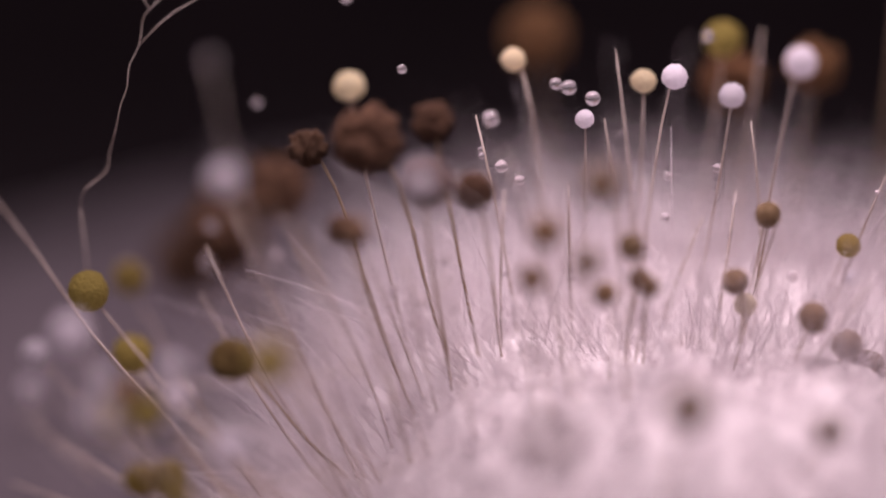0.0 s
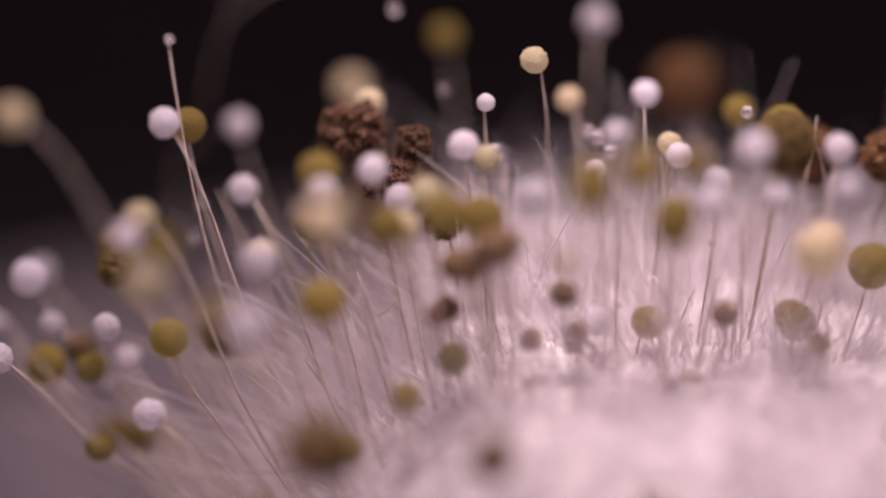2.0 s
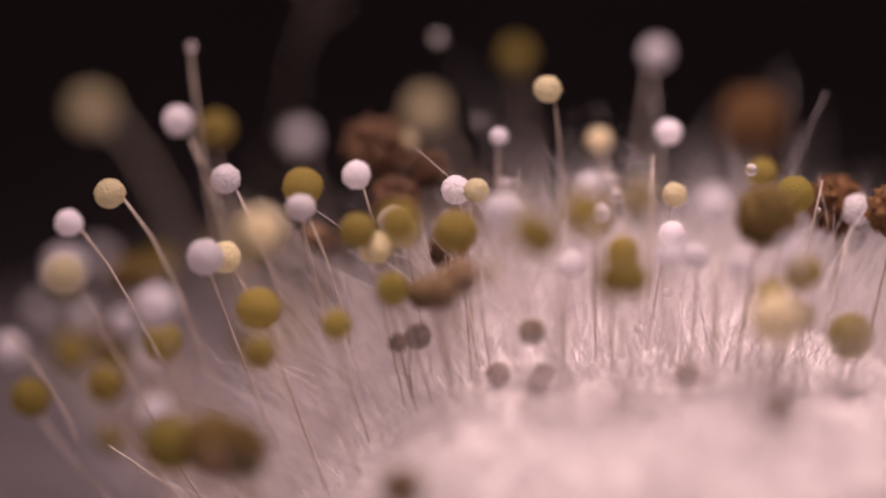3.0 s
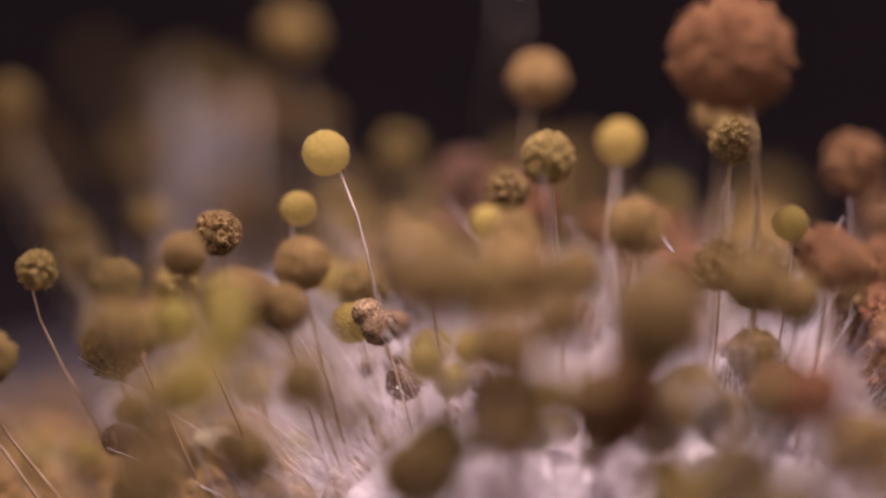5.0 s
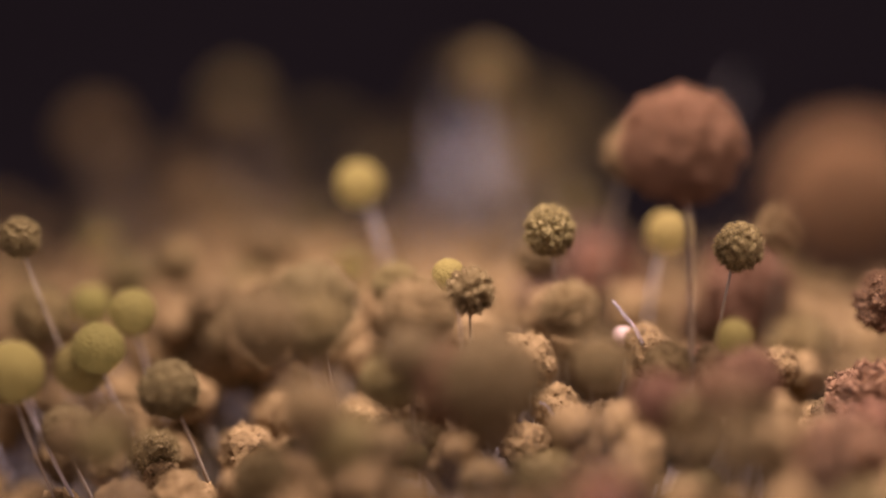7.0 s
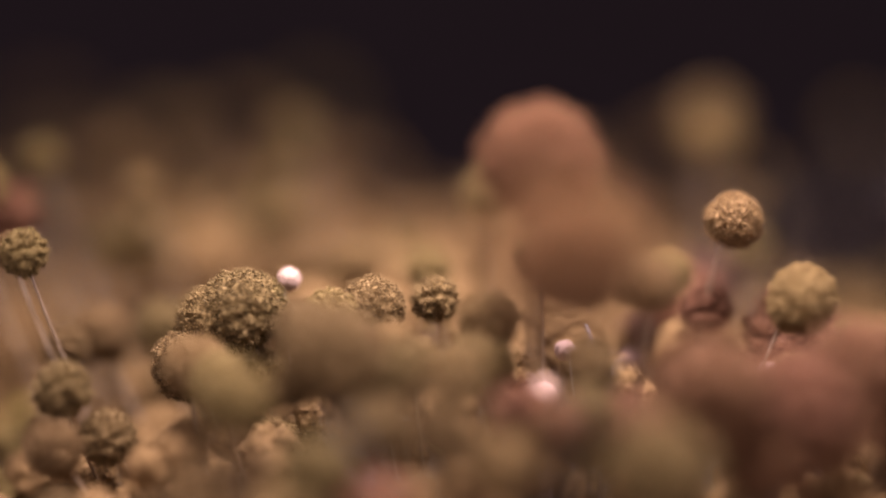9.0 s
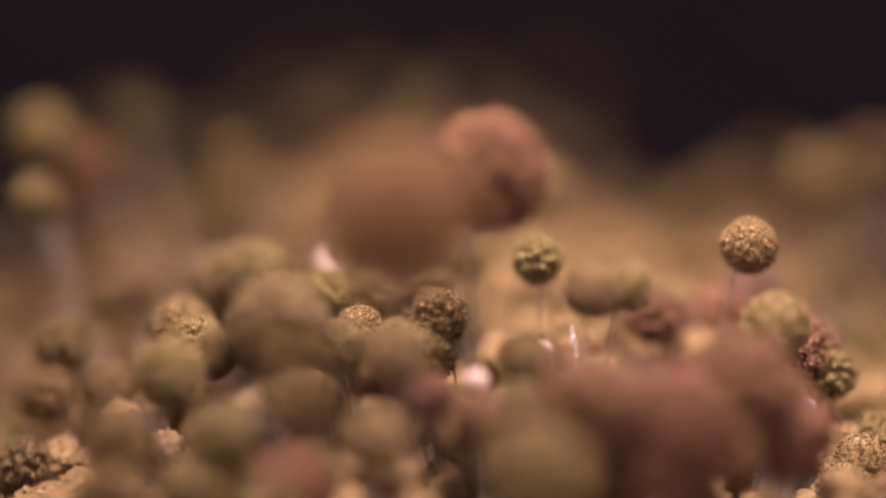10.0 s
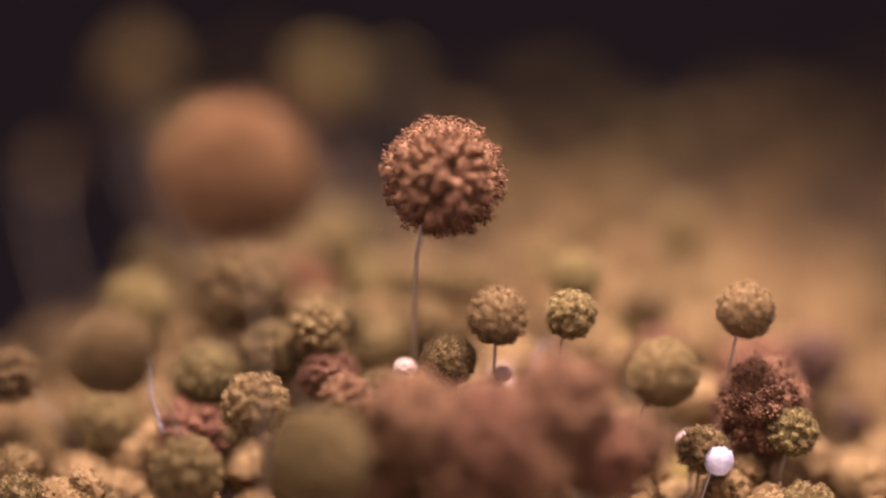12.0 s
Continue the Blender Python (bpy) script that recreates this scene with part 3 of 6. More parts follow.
plant("Y", -152, -661, -306, 95,
      ((0, 1, 0, 0, 0), (1, 1, 0, 0, 0), (1.66, 0.3, 0, 0, 0), (2.2, 0, 0, 0, -12), (3.2, 0, 0, 0, 17), (4.75, 0, 0, 0, -312), (12, 0, 0, 0, -750)))
plant("C", -273, -413, -194, 55,
      ((0, 1, 0, 0, 0), (0.62, 1, 0, 0, 0), (1.45, 0.3, 0, 0, 0), (2.1, 0, 0, 0, 6), (3.2, 0, 0, 0, -10), (4.75, 0, 0, 0, -1120), (12, 0, 0, 0, -1120)))
plant("Y", 504, -866, -52, 88,
      ((0, 1, 0, 0, 0), (0.88, 1, 0, 0, 0), (1.55, 0.3, 0, 0, 0), (2.1, 0, 0, 0, 3), (3.2, 0, 0, 0, -4), (4.75, 0, 0, 0, -359), (12, 0, 0, 0, -750)))
plant("Y", -454, -973, -317, 80,
      ((0, 1, 0, 0, 0), (1.06, 1, 0, 0, 0), (1.62, 0.3, 0, 0, 0), (2.1, 0, 0, 0, -21), (3.2, 0, 0, 0, 37), (4.75, 0, 0, 0, -275), (12, 0, 0, 0, -750)))
plant("Y", -1622, -720, -258, 82,
      ((0, 1, 0, 0, 0), (0.5, 1, 0, 0, 0), (0.85, 0.4, 0, 0, 0), (1.1, 0, 0, 0, -19), (3.2, 0, 0, 0, 81), (4.75, 0, 0, 0, -236), (12, 0, 0, 0, -750)))
plant("Y", -257, -1150, 277, 105,
      ((0, 1, 9, 27, -3), (3.04, 1, 9, 27, -3), (3.84, 0.4, 9, 27, -3), (4.7, 0, 9, 27, -2), (5, 0, 9, 27, -2), (6, 0, 0, 2, 0), (7, 0, -16, 30, 19), (7.2, 0, -16, 30, 19), (8.8, 0, 0, 0, -750), (12, 0, 0, 0, -750)))
plant("O", -289, -296, 9, 112,
      ((0, 1, 7, 15, -6), (3.22, 1, 7, 15, -6), (4.02, 0.4, 7, 15, -6), (4.7, 0, 7, 15, -13), (5, 0, 7, 15, -11), (6, 0, 5, 9, -8), (7.2, 0, 5, 9, 3), (9, 0, 5, 9, 5), (12, 0, 5, 9, 5)))
plant("O", -394, -2410, -206, 100,
      ((0, 1, -3, 5, 11), (3.36, 1, -3, 5, 11), (4.16, 0.4, -3, 5, 11), (4.7, 0, -3, 5, -8), (5, 0, -3, 5, -1), (7.2, 0, -3, 5, 51), (9, 0, -3, 5, 56), (12, 0, -3, 5, 56)))
plant("O", -135, -2103, -176, 125,
      ((0, 1, 13, 4, -13), (3.32, 1, 13, 4, -13), (4.12, 0.4, 13, 4, -13), (4.7, 0, 13, 4, -13), (5, 0, 9, -5, -17), (5.5, 0, 5, -23, -20), (6, 0, 9, -41, -22), (6.5, 0, 11, -57, -26), (7.2, 0, 23, -76, -30), (9, 0, 23, -76, -30), (12, 0, 23, -76, -30)))
plant("Y", 326, -2003, -171, 92,
      ((0, 1, 40, 81, -21), (3.34, 1, 40, 81, -21), (4.14, 0.4, 40, 81, -21), (4.7, 0, 40, 81, -21), (5, 0, 29, 50, -23), (5.5, 0, 4, -15, -10), (6, 0, 5, -82, 7), (6.5, 0, 12, -135, 9), (7.2, 0, 53, -198, 19), (9, 0, 53, -198, -750), (12, 0, 53, -198, -750)))
plant("O", 1024, 704, -104, 120,
      ((0, 1, 0, -41, -28), (3.05, 1, 0, -41, -28), (3.85, 0.4, 0, -41, -28), (4.7, 0, 0, -41, -4), (5, 0, 0, -41, -13), (6, 0, -5, -15, -1), (7, 0, -8, -15, -15), (7.2, 0, -8, -15, -21), (9, 0, -8, -15, -27), (12, 0, -8, -15, -27)))
plant("R", -204, 1321, -1, 155,
      ((0, 0, 0, 0, -420), (3, 0, 0, 0, -300), (4.7, 0, 0, 0, 0), (12, 0, 0, 0, 0)))
plant("O", 1195, 335, 107, 150,
      ((0, 1, 16, 84, 16), (3.08, 1, 16, 84, 16), (3.88, 0.4, 16, 84, 16), (4.7, 0, 16, 84, -56), (5, 0, 16, 84, -44), (6, 0, -5, 28, -7), (7.2, 0, -5, 28, 41), (9, 0, -5, 28, 49), (12, 0, -5, 28, 49)))
plant("Y", 539, -1869, -82, 105,
      ((0, 1, 47, 116, 33), (2.96, 1, 47, 116, 33), (3.76, 0.4, 47, 116, 33), (4.7, 0, 47, 116, 33), (5, 0, 34, 97, 24), (5.5, 0, 12, 54, 12), (6, 0, 7, 6, 4), (6.5, 0, 3, -30, -7), (7.2, 0, 19, -78, -18), (9, 0, 19, -78, -750), (12, 0, 19, -78, -750)))
plant("Y", 729, -1942, -186, 120,
      ((0, 1, 58, 148, 101), (2.92, 1, 58, 148, 101), (3.72, 0.4, 58, 148, 101), (4.7, 0, 58, 148, 101), (5, 0, 39, 121, 81), (5.5, 0, 12, 71, 48), (6, 0, 10, 14, 20), (6.5, 0, 3, -40, -7), (7.2, 0, 26, -111, -38), (9, 0, 26, -111, -750), (12, 0, 26, -111, -750)))
plant("O", 1764, -1848, 257, 97,
      ((0, 1, 0, 0, 0), (2.94, 1, 0, 0, 0), (3.74, 0.4, 0, 0, 0), (4.7, 0, 0, 0, -850), (6.4, 0, 0, 0, -680), (8.8, 0, 0, 0, 7), (12, 0, 0, 0, -26)))
plant("O", 1631, -644, -56, 145,
      ((0, 1, 0, 0, 0), (3.23, 1, 0, 0, 0), (4.03, 0.4, 0, 0, 0), (4.7, 0, 0, 0, -150), (6.4, 0, 0, 0, -120), (8.8, 0, 0, 0, 6), (12, 0, 0, 0, -20)))
plant("O", 2109, -1186, -370, 145,
      ((0, 1, 14, 1, -28), (3.34, 1, 14, 1, -28), (4.14, 0.4, 14, 1, -28), (4.7, 0, 14, 1, -878), (6.4, 0, 14, 1, -708), (8.8, 0, 14, 1, -16), (9, 0, 14, 1, -20), (10, 0, 3, 2, -18), (12, 0, 3, 2, -52)))
plant("O", 2242, -75, -208, 165,
      ((0, 1, 43, -26, 3), (3.18, 1, 43, -26, 3), (3.98, 0.4, 43, -26, 3), (4.7, 0, 43, -26, -650), (6.4, 0, 43, -26, -650), (8.8, 0, 43, -26, -57), (10, 0, 43, -26, -15), (11, 0, -33, 7, 23), (12, 0, -58, 1, 50)))
plant("O", 1954, 323, -60, 165,
      ((0, 1, 11, -11, 0), (3.23, 1, 11, -11, 0), (4.03, 0.4, 11, -11, 0), (4.7, 0, 11, -11, -650), (6.4, 0, 11, -11, -650), (8.8, 0, 11, -11, -24), (9, 0, 11, -11, -21), (10, 0, 44, -22, -16), (11, 0, -52, 19, -7), (12, 0, -260, 13, -13)))
plant("O", 404, 636, 357, 142,
      ((0, 1, -76, 66, 17), (3.09, 1, -76, 66, 17), (3.89, 0.4, -76, 66, 17), (4.7, 0, -76, 66, -650), (6.4, 0, -76, 66, -650), (8.8, 0, -76, 66, 46), (9, 0, -76, 66, 43), (10, 0, -45, 13, 38), (11, 0, 17, -9, 1), (12, 0, -12, -2, -20)))
plant("R", -726, 528, -76, 245,
      ((0, 1, -8, 49, -98), (3.08, 1, -8, 49, -98), (4.7, 0, -8, 49, -650), (8.8, 0, -8, 49, -98), (10, 0, -8, 49, -98), (11, 0, -5, 42, -100), (12, 0, -56, 23, -59)))
plant("R", 1781, 221, -352, 150,
      ((0, 1, -20, 12, -1), (3.03, 1, -20, 12, -1), (4.7, 0, -20, 12, -650), (8.8, 0, -20, 12, -1), (10, 0, -20, 12, -1), (11, 0, -11, 10, -18), (12, 0, -92, 6, -15)))
plant("O", -925, 912, -482, 160,
      ((0, 1, -34, 25, -12), (3.31, 1, -34, 25, -12), (4.11, 0.4, -34, 25, -12), (4.7, 0, -34, 25, -650), (6.4, 0, -34, 25, -650), (8.8, 0, -34, 25, -34), (10, 0, -34, 25, -19), (11, 0, -46, 24, -23), (12, 0, -46, 24, -10)))
plant("C", -1043, -122, -135, 68,
      ((0, 0, 0, 0, 0), (3.2, 0, 0, 0, -144), (5, 0, 0, 0, -1062), (12, 0, 0, 0, -1062)))
plant("D", 47, -958, -276, 85,
      ((0, 0, 0, 0, 0), (3.2, 0, 0, 0, -163), (5, 0, 0, 0, -184), (12, 0, 0, 0, -184)))
plant("D", 995, -420, -1109, 70,
      ((0, 0, 0, 0, 0), (3.2, 0, 0, 0, -117), (5, 0, 0, 0, -132), (12, 0, 0, 0, -132)))
plant("D", -225, -947, -733, 45,
      ((0, 0, 0, 0, 0), (3.2, 0, 0, 0, -24), (5, 0, 0, 0, -30), (12, 0, 0, 0, -30)))
plant("D", -198, -2097, -1005, 75,
      ((0, 0, 0, 0, 0), (3.2, 0, 0, 0, 26), (5, 0, 0, 0, 32), (12, 0, 0, 0, 32)))
plant("Y", -1370, -1301, -956, 88,
      ((0, 0, 0, 0, 0), (3.2, 0, 0, 0, -23), (5, 0, 0, 0, -926), (12, 0, 0, 0, -926)))
plant("W", -1564, -1008, -236, 68,
      ((0, 0, 0, 0, 0), (3.2, 0, 0, 0, 189), (5, 0, 0, 0, -688), (12, 0, 0, 0, -688)))
plant("W", 392, 145, -188, 58,
      ((0, 0, 0, 0, 0), (3.2, 0, 0, 0, -224), (5, 0, 0, 0, -1153), (12, 0, 0, 0, -1153)))
plant("W", 642, 30, -234, 58,
      ((0, 0, 0, 0, 0), (3.2, 0, 0, 0, -172), (5, 0, 0, 0, -1094), (12, 0, 0, 0, -1094)))
plant("D", -16, -998, -623, 70,
      ((0, 0, 0, 0, 0), (3.2, 0, 0, 0, 190), (5, 0, 0, 0, 213), (12, 0, 0, 0, 213)))
plant("C", -364, -781, -274, 75,
      ((0, 1, 0, 0, 0), (0.5, 1, 0, 0, 0), (0.85, 0.4, 0, 0, 0), (1.1, 0, 0, 0, 14), (3.2, 0, 0, 0, -58), (4.75, 0, 0, 0, -1182), (12, 0, 0, 0, -1182)))
plant("Y", 428, -729, -70, 80,
      ((0, 1, 0, 0, 0), (0.5, 1, 0, 0, 0), (0.85, 0.4, 0, 0, 0), (1.1, 0, 0, 0, 24), (3.2, 0, 0, 0, -102), (4.75, 0, 0, 0, -493), (12, 0, 0, 0, -750)))
plant("Y", 670, -709, 3, 88,
      ((0, 1, 0, 0, 0), (0.5, 1, 0, 0, 0), (0.85, 0.4, 0, 0, 0), (1.1, 0, 0, 0, -9), (3.2, 0, 0, 0, 39), (4.75, 0, 0, 0, -295), (12, 0, 0, 0, -750)))
plant("W", -1767, -59, -438, 59,
      ((0, 1, 0, 0, 0), (0.5, 1, 0, 0, 0), (0.85, 0.4, 0, 0, 0), (1.1, 0, 0, 0, -2), (3.2, 0, 0, 0, 9), (4.75, 0, 0, 0, -1088), (12, 0, 0, 0, -1088)))
plant("D", 60, -852, -414, 85,
      ((0, 1, 0, 0, 0), (0.5, 1, 0, 0, 0), (0.85, 0.4, 0, 0, 0), (1.1, 0, 0, 0, -6), (3.2, 0, 0, 0, 24), (4.75, 0, 0, 0, -316), (12, 0, 0, 0, -316)))
plant("W", 26, 508, -91, 59,
      ((0, 1, 0, 0, 0), (0.51, 1, 0, 0, 0), (1.47, 0.3, 0, 0, 0), (2.2, 0, 0, 0, -5), (3.2, 0, 0, 0, 8), (4.75, 0, 0, 0, -1083), (12, 0, 0, 0, -1083)))
plant("C", -1125, -2013, -393, 90,
      ((0, 1, 39, 24, 1), (0.9, 1, 39, 24, 1), (1.56, 0.3, 39, 24, 1), (2.1, 0, 39, 24, 1), (2.6, 0, -9, -7, 0), (3.2, 0, -52, -58, 2), (4.75, 0, -52, -58, -1098), (12, 0, -52, -58, -1098)))
plant("C", -1032, -1166, -529, 72,
      ((0, 1, 26, 16, -9), (0.65, 1, 26, 16, -9), (1.46, 0.3, 26, 16, -9), (2.1, 0, 26, 16, -9), (2.6, 0, -6, -5, 3), (3.2, 0, -36, -39, 19), (4.75, 0, -36, -39, -1081), (12, 0, -36, -39, -1081)))
plant("W", 82, -617, -189, 75,
      ((0, 1, 0, 0, 0), (0.63, 1, 0, 0, 0), (1.45, 0.3, 0, 0, 0), (2.1, 0, 0, 0, -29), (3.2, 0, 0, 0, 51), (4.75, 0, 0, 0, -997), (12, 0, 0, 0, -997)))
plant("Y", 846, -560, 79, 70,
      ((0, 1, 0, 0, 0), (1.01, 1, 0, 0, 0), (1.61, 0.3, 0, 0, 0), (2.1, 0, 0, 0, -16), (3.2, 0, 0, 0, 28), (4.75, 0, 0, 0, -294), (12, 0, 0, 0, -750)))
plant("Y", 789, -643, -246, 90,
      ((0, 1, 0, 0, 0), (1.01, 1, 0, 0, 0), (1.61, 0.3, 0, 0, 0), (2.1, 0, 0, 0, 16), (3.2, 0, 0, 0, -28), (4.75, 0, 0, 0, -405), (12, 0, 0, 0, -750)))
plant("Y", 1223, 405, -692, 105,
      ((0, 1, 0, 0, 0), (0.62, 1, 0, 0, 0), (1.45, 0.3, 0, 0, 0), (2.1, 0, 0, 0, 7), (3.2, 0, 0, 0, -12), (4.75, 0, 0, 0, -374), (12, 0, 0, 0, -750)))
plant("O", 40, -1314, -119, 130,
      ((0, 1, 14, 22, 2), (3.24, 1, 14, 22, 2), (4.04, 0.4, 14, 22, 2), (4.7, 0, 14, 22, 2), (5, 0, 9, 7, -3), (5.5, 0, 1, -4, -9), (6, 0, 6, -15, -12), (6.5, 0, 9, -41, -18), (7.2, 0, 29, -72, -23), (9, 0, 29, -72, -23), (12, 0, 29, -72, -23)))
plant("O", 375, -2250, -213, 160,
      ((0, 1, 25, 60, 12), (3.2, 1, 25, 60, 12), (4, 0.4, 25, 60, 12), (4.7, 0, 25, 60, 12), (5, 0, 14, 29, 5), (5.5, 0, -3, -17, 1), (6, 0, 4, -63, 2), (6.5, 0, 11, -116, -4), (7.2, 0, 52, -178, -5), (9, 0, 52, -178, -5), (12, 0, 52, -178, -5)))
plant("O", 1564, -56, 126, 238,
      ((0, 1, -15, -72, -12), (2.93, 1, -15, -72, -12), (4.7, 0, -15, -72, -46), (5, 0, -15, -72, -37), (6, 0, -15, -12, 41), (7, 0, -17, 30, 53), (8.8, 0, -17, 30, 103), (12, 0, -17, 30, 103)))
plant("R", 682, 908, -66, 145,
      ((0, 0, 0, 0, -420), (3, 0, 0, 0, -300), (4.7, 0, 0, 0, 0), (12, 0, 0, 0, 0)))
plant("Y", -431, -1207, -105, 80,
      ((0, 1, 0, 0, 0), (3.18, 1, 0, 0, 0), (3.98, 0.4, 0, 0, 0), (4.7, 0, 0, 0, 60), (7.2, 0, 0, 0, -128), (9, 0, 0, 0, -750), (12, 0, 0, 0, -750)))
plant("Y", 672, -2148, -310, 125,
      ((0, 1, 58, 217, -64), (3.32, 1, 58, 217, -64), (4.12, 0.4, 58, 217, -64), (4.7, 0, 58, 217, -64), (5.5, 0, 13, 151, -56), (6.5, 0, 0, 53, -36), (7, 0, 15, 6, -22), (7.2, 0, 21, -12, -16), (9, 0, 21, -12, -750), (12, 0, 21, -12, -750)))
plant("R", 1054, 862, 27, 130,
      ((0, 0, 0, 0, -420), (3, 0, 0, 0, -300), (4.7, 0, 0, 0, 0), (12, 0, 0, 0, 0)))
plant("O", 1510, -1623, -180, 120,
      ((0, 1, 93, 158, -29), (3.1, 1, 93, 158, -29), (3.9, 0.4, 93, 158, -29), (4.7, 0, 93, 158, -29), (5.5, 0, 41, 81, -41), (6.5, 0, 26, -31, -45), (7, 0, 44, -83, -42), (7.2, 0, 50, -105, -40), (9, 0, 50, -105, -40), (12, 0, 50, -105, -40)))
plant("O", 1362, -1787, -218, 145,
      ((0, 1, -35, 45, -18), (3.01, 1, -35, 45, -18), (3.81, 0.4, -35, 45, -18), (4.7, 0, -35, 45, -868), (6.4, 0, -35, 45, -698), (8.8, 0, -35, 45, -6), (9, 0, -35, 45, -10), (10, 0, 2, -3, -5), (12, 0, 2, -3, -40)))
plant("O", 1213, 22, 120, 130,
      ((0, 1, -15, 33, -34), (2.94, 1, -15, 33, -34), (3.74, 0.4, -15, 33, -34), (4.7, 0, -15, 33, -650), (6.4, 0, -15, 33, -650), (8.8, 0, -15, 33, -38), (9, 0, -15, 33, -36), (10, 0, 37, -8, -27), (11, 0, 21, 10, -28), (12, 0, -104, 19, -33)))
plant("O", 1694, -140, 81, 112,
      ((0, 1, -12, 14, -4), (3, 1, -12, 14, -4), (3.8, 0.4, -12, 14, -4), (4.7, 0, -12, 14, -650), (6.4, 0, -12, 14, -650), (8.8, 0, -12, 14, -16), (9, 0, -12, 14, -12), (10, 0, 72, -43, 12), (11, 0, 47, -13, 27), (12, 0, -97, 3, 34)))
plant("R", -787, -88, -242, 195,
      ((0, 1, 0, 0, 0), (3.23, 1, 0, 0, 0), (4.7, 0, 0, 0, -60), (8.8, 0, 0, 0, 0), (12, 0, 0, 0, 0)))
plant("N", 1376, -331, 109, 212,
      ((0, 1, -80, 94, -26), (3.25, 1, -80, 94, -26), (4.7, 0, -80, 94, -650), (8.8, 0, -80, 94, -26), (9, 0, -80, 94, -26), (10, 0, 26, 1, -36), (11, 0, 21, 16, -53), (12, 0, -63, 22, -56)))
plant("O", 1220, -110, 29, 130,
      ((0, 1, 0, 0, 0), (3.22, 1, 0, 0, 0), (4.02, 0.4, 0, 0, 0), (4.7, 0, 0, 0, -300), (6.4, 0, 0, 0, -240), (8.8, 0, 0, 0, -18), (12, 0, 0, 0, 16)))
plant("O", 1668, -431, -28, 112,
      ((0, 1, 0, 0, 0), (3.11, 1, 0, 0, 0), (3.91, 0.4, 0, 0, 0), (4.7, 0, 0, 0, -150), (6.4, 0, 0, 0, -120), (8.8, 0, 0, 0, -45), (12, 0, 0, 0, 39)))
plant("O", 1891, -1755, 326, 118,
      ((0, 1, -52, 79, -50), (3.03, 1, -52, 79, -50), (3.83, 0.4, -52, 79, -50), (4.7, 0, -52, 79, -900), (6.4, 0, -52, 79, -730), (8.8, 0, -52, 79, 2), (9, 0, -52, 79, -4), (10, 0, -20, 16, 4), (11, 0, -19, 2, -8), (12, 0, -19, 2, -39)))
plant("O", 2064, 1175, 385, 188,
      ((0, 1, 0, 0, 0), (3.19, 1, 0, 0, 0), (3.99, 0.4, 0, 0, 0), (4.7, 0, 0, 0, -300), (6.4, 0, 0, 0, -240), (8.8, 0, 0, 0, 0), (12, 0, 0, 0, 0)))
plant("W", -585, 874, -238, 65,
      ((0, 1, -11, 14, -18), (3.38, 1, -11, 14, -18), (4.18, 0.4, -11, 14, -818), (4.7, 0, -11, 14, -1450), (6.4, 0, -11, 14, -1450), (8.8, 0, -11, 14, -64), (10, 0, -11, 14, -47), (11, 0, -3, 13, -46), (12, 0, -4, 8, -20)))
plant("D", 1149, -384, -1254, 70,
      ((0, 0, 0, 0, 0), (3.2, 0, 0, 0, 98), (5, 0, 0, 0, 111), (12, 0, 0, 0, 111)))
plant("W", -2408, -741, -1147, 58,
      ((0, 0, 0, 0, 0), (3.2, 0, 0, 0, 140), (5, 0, 0, 0, -742), (12, 0, 0, 0, -742)))
plant("W", -2095, -1582, -1093, 72,
      ((0, 0, 0, 0, 0), (3.2, 0, 0, 0, -51), (5, 0, 0, 0, -957), (12, 0, 0, 0, -957)))
plant("C", -375, -1626, -164, 95,
      ((0, 1, 0, 0, 0), (0.5, 1, 0, 0, 0), (0.85, 0.4, 0, 0, 0), (1.1, 0, 0, 0, -20), (3.2, 0, 0, 0, 84), (4.75, 0, 0, 0, -981), (12, 0, 0, 0, -981)))
plant("W", -597, -608, -428, 68,
      ((0, 1, 0, 0, 0), (0.5, 1, 0, 0, 0), (0.85, 0.4, 0, 0, 0), (1.1, 0, 0, 0, -12), (3.2, 0, 0, 0, 52), (4.75, 0, 0, 0, -1027), (12, 0, 0, 0, -1027)))
plant("Y", 359, 768, -239, 69,
      ((0, 1, 0, 0, 0), (0.5, 1, 0, 0, 0), (0.85, 0.4, 0, 0, 0), (1.1, 0, 0, 0, 7), (3.2, 0, 0, 0, -30), (4.75, 0, 0, 0, -392), (12, 0, 0, 0, -750)))
plant("C", 1096, 222, -531, 70,
      ((0, 1, 0, 0, 0), (0.5, 1, 0, 0, 0), (0.85, 0.4, 0, 0, 0), (1.1, 0, 0, 0, 18), (3.2, 0, 0, 0, -77), (4.75, 0, 0, 0, -1209), (12, 0, 0, 0, -1209)))
plant("W", -846, -1279, -540, 82,
      ((0, 1, 33, 11, -18), (0.17, 1, 33, 11, -18), (0.67, 0.3, 33, 11, -18), (1.2, 0, 33, 11, -18), (2, 0, -50, -29, 31), (2.6, 0, -96, -78, 72), (3.2, 0, -125, -139, 117), (4.75, 0, -125, -139, -983), (12, 0, -125, -139, -983)))
plant("O", -1816, -984, -802, 95,
      ((0, 1, 15, 5, 16), (0.2, 1, 15, 5, 16), (0.68, 0.3, 15, 5, 16), (1.2, 0, 15, 5, 16), (2, 0, -22, -13, -25), (2.6, 0, -42, -34, -54), (3.2, 0, -55, -61, -80), (4.75, 0, -55, -61, -430), (12, 0, -55, -61, -430)))
